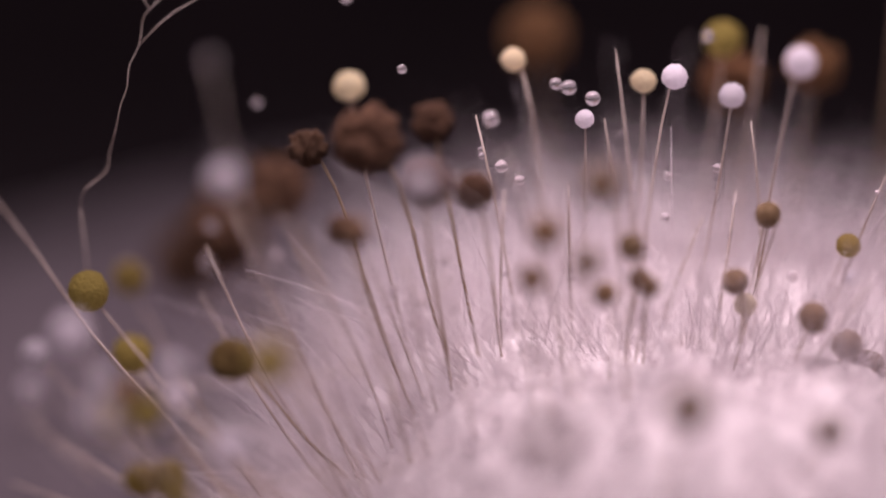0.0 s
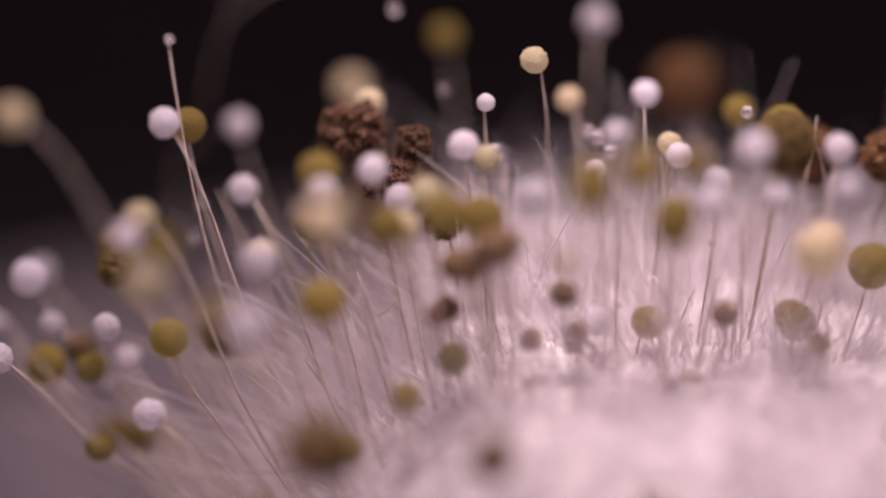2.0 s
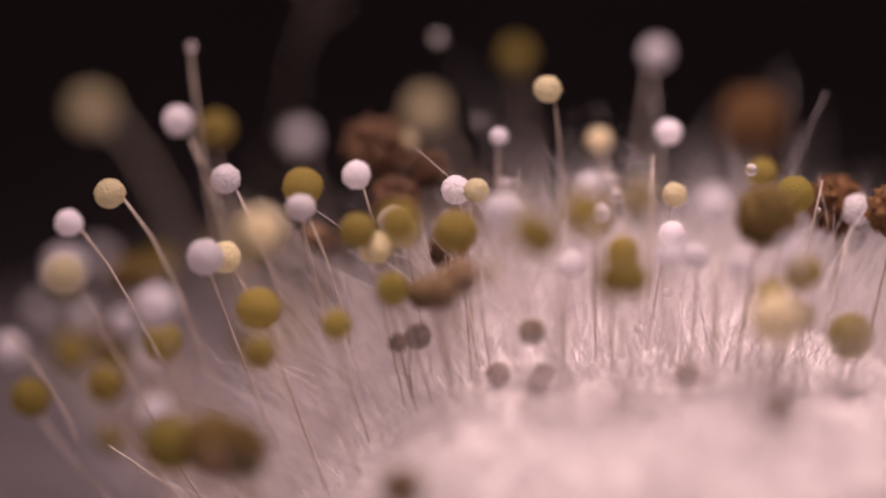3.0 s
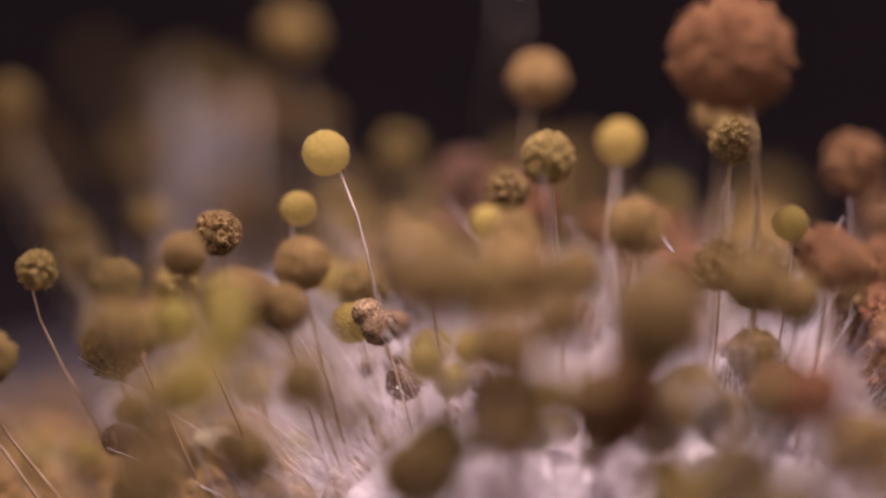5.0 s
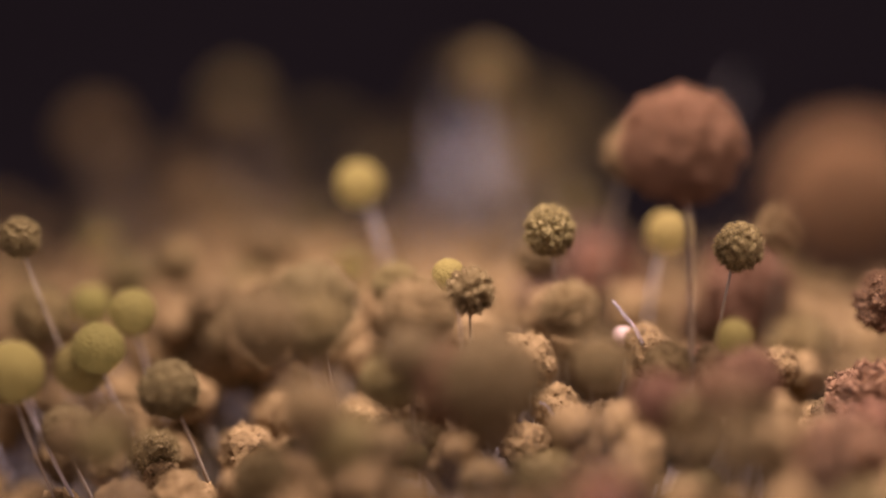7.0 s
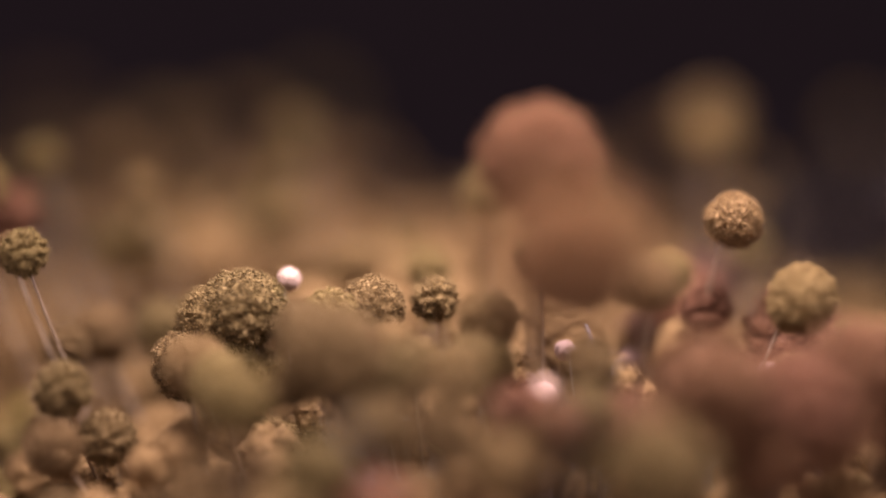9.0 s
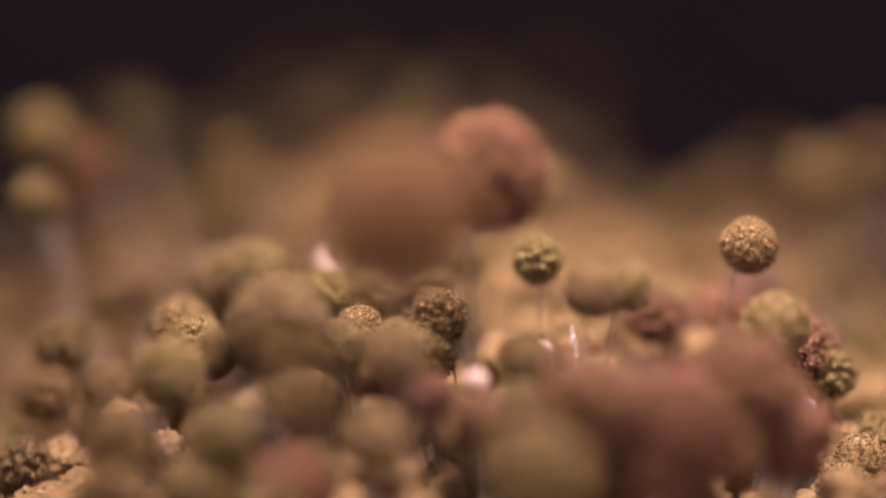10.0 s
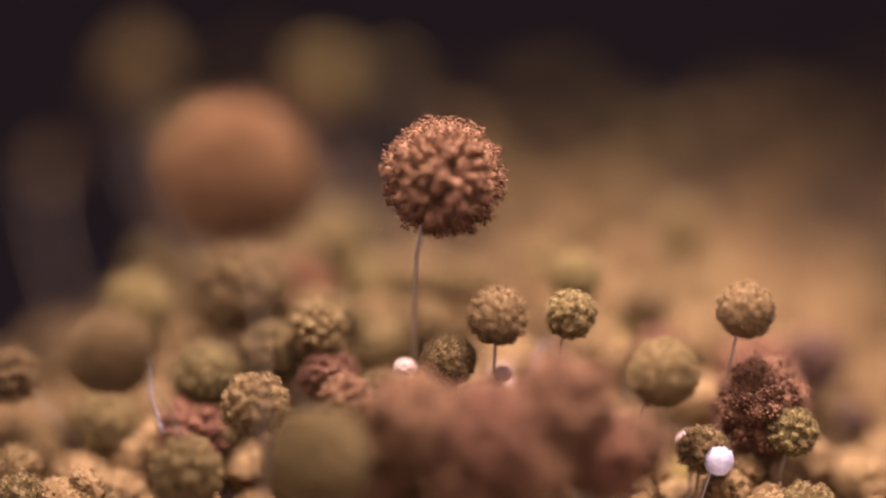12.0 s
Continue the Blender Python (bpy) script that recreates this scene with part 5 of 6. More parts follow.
plant("O", 335, 689, -247, 125,
      ((0, 1, 0, 0, 0), (3.29, 1, 0, 0, 0), (4.7, 0.45, 0, 0, 0), (7.2, 0.4, 0, 0, 0), (8.9, 0, 0, 0, 0), (12, 0, 0, 0, 0)))
plant("O", 759, -1026, 239, 110,
      ((0, 1, 0, 0, 0), (3.15, 1, 0, 0, 0), (3.95, 0.4, 0, 0, 0), (4.7, 0, -3, 0, 7), (6, 0, -3, 0, 7), (7, 0, 3, 1, -8), (7.2, 0, 3, 1, -8), (8.8, 0, 3, 1, -428), (12, 0, 3, 1, -428)))
plant("O", 830, -557, 95, 175,
      ((0, 1, 0, 0, 0), (3.15, 1, 0, 0, 0), (3.95, 0.4, 0, 0, 0), (4.7, 0, 10, -2, -26), (5, 0, 10, -2, -26), (6, 0, 0, 1, 1), (7, 0, -12, -3, 32), (7.2, 0, -12, -3, 32), (8.8, 0, -12, -3, -388), (12, 0, -12, -3, -388)))
plant("O", -519, 789, 176, 125,
      ((0, 1, 0, 0, 0), (3.15, 1, 0, 0, 0), (3.95, 0.4, 0, 0, 0), (4.7, 0, 0, 0, 0), (7, 0, 0, 0, 0), (7.2, 0, 0, 0, 0), (8.8, 0, 0, 0, -420), (12, 0, 0, 0, -420)))
plant("O", -367, -1594, -102, 115,
      ((0, 1, 0, 0, 0), (3.15, 1, 0, 0, 0), (3.95, 0.4, 0, 0, 0), (4.7, 0, 0, 0, 0), (5, 0, 0, 0, 0), (7.2, 0, 0, 0, 0), (8.8, 0, 0, 0, -420), (12, 0, 0, 0, -420)))
plant("O", 1202, -2311, 389, 150,
      ((0, 1, 0, 0, 0), (3.15, 1, 0, 0, 0), (3.95, 0.4, 0, 0, 0), (4.7, 0, 0, 0, -650), (7, 0, 0, 0, -560), (8.8, 0, 299, -73, -19), (11, 0, 299, -73, -19), (12, 0, 0, 0, 0)))
plant("O", 2097, -2519, 373, 150,
      ((0, 1, 0, 0, 0), (3.15, 1, 0, 0, 0), (3.95, 0.4, 0, 0, 0), (4.7, 0, 0, 0, -650), (7, 0, 0, 0, -560), (8.8, 0, 9, 10, -32), (11, 0, 9, 10, -32), (12, 0, 0, 0, 0)))
plant("O", -485, -887, 176, 138,
      ((0, 1, 0, 0, 0), (3.15, 1, 0, 0, 0), (3.95, 0.4, 0, 0, 0), (4.7, 0, 0, 0, -650), (7, 0, 0, 0, -560), (8.8, 0, 139, -53, 38), (11, 0, 139, -53, 38), (12, 0, 0, 0, 0)))
plant("O", 1821, -1168, -421, 138,
      ((0, 1, 0, 0, 0), (3.15, 1, 0, 0, 0), (3.95, 0.4, 0, 0, 0), (4.7, 0, 0, 0, -650), (7, 0, 0, 0, -560), (8.8, 0, 0, 0, 0), (9, 0, 0, 0, 0), (10, 0, 0, 0, 0), (12, 0, 0, 0, 0)))
plant("O", 1968, -1295, -199, 145,
      ((0, 1, 0, 0, 0), (3.15, 1, 0, 0, 0), (3.95, 0.4, 0, 0, 0), (4.7, 0, 0, 0, -650), (7, 0, 0, 0, -560), (8.8, 0, -3, -3, 11), (9, 0, -3, -3, 11), (10, 0, 3, 4, -12), (12, 0, 3, 4, -12)))
plant("O", 1564, 238, -14, 165,
      ((0, 1, 0, 0, 0), (3.15, 1, 0, 0, 0), (3.95, 0.4, 0, 0, 0), (4.7, 0, 0, 0, -650), (7, 0, 0, 0, -560), (8.8, 0, 1, 9, -18), (9, 0, 1, 9, -18), (10, 0, 38, -22, 0), (11, 0, -3, -1, 4), (12, 0, -160, -3, 6)))
plant("O", 1015, -200, 15, 115,
      ((0, 1, 0, 0, 0), (3.15, 1, 0, 0, 0), (3.95, 0.4, 0, 0, 0), (4.7, 0, 0, 0, -650), (7, 0, 0, 0, -560), (8.8, 0, -18, -7, 45), (9, 0, -18, -7, 45), (10, 0, 12, -20, 30), (11, 0, 5, 2, -7), (12, 0, -85, 7, -19)))
plant("O", 2025, -137, 78, 170,
      ((0, 1, 0, 0, 0), (3.15, 1, 0, 0, 0), (3.95, 0.4, 0, 0, 0), (4.7, 0, 0, 0, -650), (7, 0, 0, 0, -560), (8.8, 0, -12, -12, 44), (9, 0, -12, -12, 44), (10, 0, 2, 2, -8), (12, 0, 2, 2, -8)))
plant("O", 745, -588, 42, 155,
      ((0, 1, 0, 0, 0), (3.15, 1, 0, 0, 0), (3.95, 0.4, 0, 0, 0), (4.7, 0, 0, 0, -650), (7, 0, 0, 0, -560), (8.8, 0, -3, -4, 13), (9, 0, -3, -4, 13), (10, 0, 3, 4, -13), (12, 0, 3, 4, -13)))
plant("O", 649, -2433, 248, 105,
      ((0, 1, 0, 0, 0), (3.15, 1, 0, 0, 0), (3.95, 0.4, 0, 0, 0), (4.7, 0, 0, 0, 0), (7, 0, 0, 0, 0), (7.2, 0, 0, 0, 0), (8.8, 0, 0, 0, -420), (12, 0, 0, 0, -420)))
plant("O", 1231, -1097, -11, 188,
      ((0, 1, 0, 0, 0), (3.15, 1, 0, 0, 0), (3.95, 0.4, 0, 0, 0), (4.7, 0, 0, 0, -650), (7, 0, 0, 0, -560), (8.8, 0, 1, 2, -5), (9, 0, 1, 2, -5), (10, 0, -1, -2, 6), (12, 0, -1, -2, 6)))
plant("O", 1102, -959, 55, 155,
      ((0, 1, 0, 0, 0), (3.15, 1, 0, 0, 0), (3.95, 0.4, 0, 0, 0), (4.7, 0, 0, 0, -650), (7, 0, 0, 0, -560), (8.8, 0, 1, 1, -2), (9, 0, 1, 1, -2), (10, 0, -1, -1, 2), (12, 0, -1, -1, 2)))
plant("O", 1391, -1089, 270, 180,
      ((0, 1, 0, 0, 0), (3.15, 1, 0, 0, 0), (3.95, 0.4, 0, 0, 0), (4.7, 0, -3, 3, 9), (5, 0, -3, 3, 9), (6, 0, 0, -45, 1), (7, 0, 9, 5, -25), (7.2, 0, 9, 5, -25), (8.8, 0, 9, 5, -445), (12, 0, 9, 5, -445)))
plant("O", 1121, -926, 160, 160,
      ((0, 1, 0, 0, 0), (3.15, 1, 0, 0, 0), (3.95, 0.4, 0, 0, 0), (4.7, 0, 34, 127, 1), (5, 0, 34, 127, 1), (6, 0, -2, -7, 4), (7, 0, 1, 3, -5), (7.2, 0, 1, 3, -5), (8.8, 0, 1, 3, -425), (12, 0, 1, 3, -425)))
plant("R", 403, 1430, 78, 280,
      ((0, 1, 0, 0, 0), (3.15, 1, 0, 0, 0), (3.95, 0.4, 0, 0, 0), (4.7, 0, 0, 0, -650), (7, 0, 0, 0, -560), (8.8, 0, -103, 103, 1), (9, 0, -103, 103, 1), (10, 0, -1, -1, 3), (11, 0, 38, -9, -2), (12, 0, -6, 1, -2)))
plant("R", 771, 1342, 153, 262,
      ((0, 1, 0, 0, 0), (3.15, 1, 0, 0, 0), (3.95, 0.4, 0, 0, 0), (4.7, 0, 0, 0, -650), (7, 0, 0, 0, -560), (8.8, 0, -86, 52, 62), (9, 0, -86, 52, 62), (10, 0, -5, -12, 33), (11, 0, 25, -4, -7), (12, 0, -7, 16, -41)))
plant("R", 129, 1355, 169, 255,
      ((0, 1, 0, 0, 0), (3.15, 1, 0, 0, 0), (3.95, 0.4, 0, 0, 0), (4.7, 0, 0, 0, -650), (7, 0, 0, 0, -560), (8.8, 0, -196, 210, -25), (9, 0, -196, 210, -25), (10, 0, -66, 41, -7), (11, 0, 8, -6, 9), (12, 0, -6, -13, 35)))
plant("R", -90, 1378, -110, 212,
      ((0, 1, 0, 0, 0), (3.15, 1, 0, 0, 0), (3.95, 0.4, 0, 0, 0), (4.7, 0, 0, 0, -650), (7, 0, 0, 0, -560), (8.8, 0, -233, 257, -44), (9, 0, -233, 257, -44), (10, 0, -85, 53, -9), (11, 0, 4, -12, 27), (12, 0, -5, -28, 72)))
plant("R", 500, 1412, -111, 270,
      ((0, 1, 0, 0, 0), (3.15, 1, 0, 0, 0), (3.95, 0.4, 0, 0, 0), (4.7, 0, 0, 0, -650), (7, 0, 0, 0, -560), (8.8, 0, -97, 89, 14), (9, 0, -97, 89, 14), (10, 0, 1, -4, 8), (11, 0, 37, -7, -7), (12, 0, -5, 7, -18)))
plant("R", 933, 1311, -69, 188,
      ((0, 1, 0, 0, 0), (3.15, 1, 0, 0, 0), (3.95, 0.4, 0, 0, 0), (4.7, 0, 0, 0, -650), (7, 0, 0, 0, -560), (8.8, 0, -82, 29, 97), (9, 0, -82, 29, 97), (10, 0, -8, -19, 53), (11, 0, 19, -4, -4), (12, 0, -8, 22, -56)))
plant("R", 257, 1468, -35, 225,
      ((0, 1, 0, 0, 0), (3.15, 1, 0, 0, 0), (3.95, 0.4, 0, 0, 0), (4.7, 0, 0, 0, -650), (7, 0, 0, 0, -560), (8.8, 0, -113, 123, -19), (9, 0, -113, 123, -19), (10, 0, -2, 3, -4), (11, 0, 41, -13, 4), (12, 0, -7, -7, 18)))
plant("O", 1166, 1545, 35, 250,
      ((0, 1, 0, 0, 0), (3.15, 1, 0, 0, 0), (3.95, 0.4, 0, 0, 0), (4.7, 0, 0, 0, -650), (7, 0, 0, 0, -560), (8.8, 0, 0, 0, 0), (11, 0, 0, 0, 0), (12, 0, 0, 0, 0)))
plant("O", 1760, 1044, -240, 175,
      ((0, 1, 0, 0, 0), (3.15, 1, 0, 0, 0), (3.95, 0.4, 0, 0, 0), (4.7, 0, 0, 0, -650), (7, 0, 0, 0, -560), (8.8, 0, 368, -113, 36), (11, 0, 368, -113, 36), (12, 0, 0, 0, 0)))
plant("O", 2518, 271, -470, 165,
      ((0, 1, 0, 0, 0), (3.15, 1, 0, 0, 0), (3.95, 0.4, 0, 0, 0), (4.7, 0, 0, 0, -650), (7, 0, 0, 0, -560), (8.8, 0, -17, -64, 170), (11, 0, -17, -64, 170), (12, 0, 0, 1, -2)))
plant("R", -340, 60, -70, 138,
      ((0, 1, 0, 0, 0), (3.15, 1, 0, 0, 0), (3.95, 0.4, 0, 0, 0), (4.7, 0, 0, 0, -650), (7, 0, 0, 0, -560), (8.8, 0, -189, 188, 3), (9, 0, -189, 188, 3), (10, 0, 0, 0, 0), (12, 0, 0, 0, 0)))
plant("O", -2250, -1069, -69, 155,
      ((0, 1, 0, 0, 0), (3.15, 1, 0, 0, 0), (3.95, 0.4, 0, 0, 0), (4.7, 0, 0, 0, -650), (7, 0, 0, 0, -560), (8.8, 0, 112, -163, 93), (9, 0, 112, -163, 93), (9.5, 0, 0, 0, 0), (12, 0, 0, 0, 0)))
plant("K", -992, -241, -320, 165,
      ((0, 0, 29, -5, -13), (0.5, 0, 1, -1, -3), (1.5, 0, -31, -4, 21), (2.5, 0, -68, -16, 73), (12, 0, -68, -16, 73)))
plant("K", -710, -194, -282, 98,
      ((0, 0, 30, 3, 8), (0.5, 0, 0, 1, 2), (1.5, 0, -26, -15, -10), (2.5, 0, -52, -34, 12), (12, 0, -52, -34, 12)))
plant("K", -726, -384, -451, 125,
      ((0, 0, 22, -10, -25), (0.5, 0, 24, 1, -5), (1.5, 0, -43, -11, 17), (2.5, 0, -62, -16, 65), (12, 0, -62, -16, 65)))
plant("K", -520, -362, -549, 95,
      ((0, 0, 26, 5, 13), (0.5, 0, 8, -3, -9), (12, 0, 8, -3, -9)))
plant("K", -1249, -65, -457, 95,
      ((0, 0, 22, 4, 11), (0.5, 0, 4, -2, -6), (12, 0, 4, -2, -6)))
plant("K", -1075, -493, -663, 75,
      ((0, 0, 5, 0, -2), (0.5, 0, 5, 0, -2), (1.5, 0, -30, -11, 5), (12, 0, -30, -11, 5)))
plant("C", -2709, -500, -422, 85,
      ((0, 0, 0, 0, 0), (3.2, 0, 0, 0, 0), (4.75, 0, 0, 0, -1100), (12, 0, 0, 0, -1100)))
plant("o", -3463, -1770, -837, 110,
      ((0, 1, 0, 0, 0), (3.2, 1, 0, 0, 0), (4, 0.4, 0, 0, 0), (4.7, 0, 0, 0, 0), (7.3, 0, 0, 0, 0), (8.8, 0, 0, 0, -700), (12, 0, 0, 0, -700)))
plant("o", -3257, -1245, -827, 113,
      ((0, 1, 0, 0, 0), (3.2, 1, 0, 0, 0), (4, 0.4, 0, 0, 0), (4.7, 0, 0, 0, 0), (7.3, 0, 0, 0, 0), (8.8, 0, 0, 0, -700), (12, 0, 0, 0, -700)))
plant("o", -3267, -867, -580, 138,
      ((0, 1, 0, 0, 0), (3.2, 1, 0, 0, 0), (4, 0.4, 0, 0, 0), (4.7, 0, 0, 0, 0), (7.3, 0, 0, 0, 0), (8.8, 0, 0, 0, -700), (12, 0, 0, 0, -700)))
plant("o", -3035, -2074, -616, 116,
      ((0, 1, 0, 0, 0), (3.2, 1, 0, 0, 0), (4, 0.4, 0, 0, 0), (4.7, 0, 0, 0, 0), (7.3, 0, 0, 0, 0), (8.8, 0, 0, 0, -700), (12, 0, 0, 0, -700)))
plant("o", -2496, -1498, -518, 134,
      ((0, 1, 0, 0, 0), (3.2, 1, 0, 0, 0), (4, 0.4, 0, 0, 0), (4.7, 0, 0, 0, 0), (7.3, 0, 0, 0, 0), (8.8, 0, 0, 0, -700), (12, 0, 0, 0, -700)))
plant("o", -3358, -1055, -537, 140,
      ((0, 1, 0, 0, 0), (3.2, 1, 0, 0, 0), (4, 0.4, 0, 0, 0), (4.7, 0, 0, 0, 0), (7.3, 0, 0, 0, 0), (8.8, 0, 0, 0, -700), (12, 0, 0, 0, -700)))
plant("o", -1920, -2903, -234, 127,
      ((0, 1, 0, 0, 0), (3.2, 1, 0, 0, 0), (4, 0.4, 0, 0, 0), (4.7, 0, 0, 0, 0), (7.3, 0, 0, 0, 0), (8.8, 0, 0, 0, -700), (12, 0, 0, 0, -700)))
plant("o", -1948, -2197, 19, 118,
      ((0, 1, 0, 0, 0), (3.2, 1, 0, 0, 0), (4, 0.4, 0, 0, 0), (4.7, 0, 0, 0, 0), (7.3, 0, 0, 0, 0), (8.8, 0, 0, 0, -700), (12, 0, 0, 0, -700)))
plant("o", -2389, -923, -327, 145,
      ((0, 1, 0, 0, 0), (3.2, 1, 0, 0, 0), (4, 0.4, 0, 0, 0), (4.7, 0, 0, 0, 0), (7.3, 0, 0, 0, 0), (8.8, 0, 0, 0, -700), (12, 0, 0, 0, -700)))
plant("o", -2391, -4217, -770, 121,
      ((0, 1, 0, 0, 0), (3.4, 1, 0, 0, 0), (6.5, 0.5, 0, 0, 0), (8.5, 0, 0, 0, 0), (12, 0, 0, 0, 0)))
plant("o", -1785, -5620, -1081, 147,
      ((0, 1, 0, 0, 0), (3.4, 1, 0, 0, 0), (6.5, 0.5, 0, 0, 0), (8.5, 0, 0, 0, 0), (12, 0, 0, 0, 0)))
plant("o", -1412, -4120, -920, 121,
      ((0, 1, 0, 0, 0), (3.4, 1, 0, 0, 0), (6.5, 0.5, 0, 0, 0), (8.5, 0, 0, 0, 0), (12, 0, 0, 0, 0)))
plant("o", -943, -4554, -740, 151,
      ((0, 1, 0, 0, 0), (3.4, 1, 0, 0, 0), (6.5, 0.5, 0, 0, 0), (8.5, 0, 0, 0, 0), (12, 0, 0, 0, 0)))
plant("o", 358, -5685, -1157, 137,
      ((0, 1, 0, 0, 0), (3.4, 1, 0, 0, 0), (6.5, 0.5, 0, 0, 0), (8.5, 0, 0, 0, 0), (12, 0, 0, 0, 0)))
plant("o", -1176, -4043, -575, 167,
      ((0, 1, 0, 0, 0), (3.4, 1, 0, 0, 0), (6.5, 0.5, 0, 0, 0), (8.5, 0, 0, 0, 0), (12, 0, 0, 0, 0)))
plant("o", -308, -4207, -727, 164,
      ((0, 1, 0, 0, 0), (3.4, 1, 0, 0, 0), (6.5, 0.5, 0, 0, 0), (8.5, 0, 0, 0, 0), (12, 0, 0, 0, 0)))
plant("o", -1702, -4037, -647, 143,
      ((0, 1, 0, 0, 0), (3.4, 1, 0, 0, 0), (6.5, 0.5, 0, 0, 0), (8.5, 0, 0, 0, 0), (12, 0, 0, 0, 0)))
plant("o", 1544, -4998, -705, 151,
      ((0, 1, 0, 0, 0), (3.4, 1, 0, 0, 0), (6.5, 0.5, 0, 0, 0), (8.5, 0, 0, 0, 0), (12, 0, 0, 0, 0)))
plant("o", 59, -4344, -564, 154,
      ((0, 1, 0, 0, 0), (3.4, 1, 0, 0, 0), (6.5, 0.5, 0, 0, 0), (8.5, 0, 0, 0, 0), (12, 0, 0, 0, 0)))


# ---- drops, bare young stalks, a loose thread, a far tuft ----
WILT = ((0, 0, 0, 0, 0), (3.1, 0, 0, 0, 0), (4.7, 1, 0, 0, 0), (12, 1, 0, 0, 0))


def bead(x, y, z, radius):
    bm = bmesh.new()
    bmesh.ops.create_icosphere(bm, subdivisions=3, radius=radius * UM)
    for v in bm.verts:
        v.co.z *= 0.94
    ob = part("drop", bm, DROP, None)
    ob.location = Vector((x, y, z)) * UM
    GROWN.append((ob, Vector((x, y, z)), Vector((0, 0, 2200)), WILT))
    return tagged(ob, "clear round drop of liquid hanging on a stalk", "drop", "drops on the stalks")


def bare_stalk(x, y, z, seed):
    """A young stalk with a blunt tip and no head yet, beaded with fine drops."""
    g = random.Random(seed)
    base = Vector((x * 0.55, y * 0.55, FLOOR - 40))
    top = Vector((x, y, z)) - base
    side = Vector((g.gauss(0, 1), g.gauss(0, 1), 0)) * top.length * 0.04
    root = new("bare_stalk")
    tagged(root, "clear young stalk with a blunt bare tip", "mould stalk", "bare young stalks")
    root.location = base * UM
    pts, radii, verts, faces = [], [], [], []
    for i in range(12):
        u = i / 11
        pts.append((top * u + side * math.sin(u * math.pi)) * UM)
        radii.append((6.5 - 1.2 * u) * UM if i < 11 else 2.5 * UM)
    tube(verts, faces, pts, radii, 8)
    share("stalk", mesh_of("stalk", verts, faces, STEM), root)
    GROWN.append((root, base, Vector((0, 0, 2200)), WILT))
    for i in range(g.randrange(2, 6)):
        u = 0.62 + 0.36 * g.random()
        bm = bmesh.new()
        bmesh.ops.create_icosphere(bm, subdivisions=2, radius=(7 + 9 * g.random()) * UM)
        d = part("drop", bm, DROP, root, "tiny clear drop")
        d.location = (top * u + side * math.sin(u * math.pi) + Vector((g.gauss(0, 9), g.gauss(0, 9), 0))) * UM
    return root


bead(-854, -512, -947, 32)
bead(-628, -475, -819, 25)
bead(-719, -500, -1015, 25)
bead(-885, -520, -685, 18)
bead(-583, -500, -1044, 18)
bead(-787, -512, -1108, 20)
bead(-373, 50, -575, 30)
bead(-293, 75, -651, 25)
bead(909, -300, -961, 25)
bead(-1465, 500, -439, 22)
bead(-73, 250, -277, 35)
bead(-131, 262, -263, 28)
bead(-814, 150, -154, 22)
bead(-1934, -750, -1505, 35)
bead(-1740, -500, -1411, 28)
bead(372, 150, -658, 22)
bead(584, 100, -602, 22)
bead(-423, -67, -309, 38)
bead(31, 175, -301, 35)
bead(-1351, -560, -763, 25)
bead(-1655, -631, -766, 25)
bead(-1638, -597, -609, 25)
bead(352, -17, -790, 22)
bead(258, -164, -871, 20)
bead(548, 483, -119, 30)
bead(-1622, -866, 253, 25)
bead(-1059, 132, 188, 30)
bare_stalk(-487, 100, -351, 0)
bare_stalk(83, 150, -383, 1)
bare_stalk(729, 75, -369, 2)
bare_stalk(1325, -50, -577, 3)
bare_stalk(-80, -100, -599, 4)
bare_stalk(-361, -150, -606, 5)
bare_stalk(666, 25, -686, 6)
bare_stalk(847, -225, -711, 7)
bare_stalk(-976, -525, -768, 8)
bare_stalk(-1693, -450, -982, 9)
bare_stalk(-1674, -250, -835, 10)
bare_stalk(-1198, -825, -965, 11)
bare_stalk(1238, -500, -909, 12)
bare_stalk(-1396, -740, -990, 13)
bare_stalk(-1358, -616, -521, 14)
bare_stalk(-1561, -566, -542, 15)
bare_stalk(-794, -653, -758, 16)
bare_stalk(524, 55, -817, 17)
bare_stalk(-927, -925, -1076, 18)
bare_stalk(-1628, -871, 267, 19)
bare_stalk(134, 292, -111, 20)
bare_stalk(-1155, -1832, -1257, 21)
bare_stalk(800, 677, -154, 22)
bare_stalk(-371, -505, -284, 23)
bare_stalk(-2312, -750, -1544, 24)
bare_stalk(-2522, -875, -1701, 25)
bare_stalk(-2460, -1050, -1316, 26)

thread_pts = [(-1802, 175, 228), (-1933, 175, 106), (-1991, 175, -83), (-2066, 175, -312), (-2129, 175, -608), (-2280, 175, -851)]


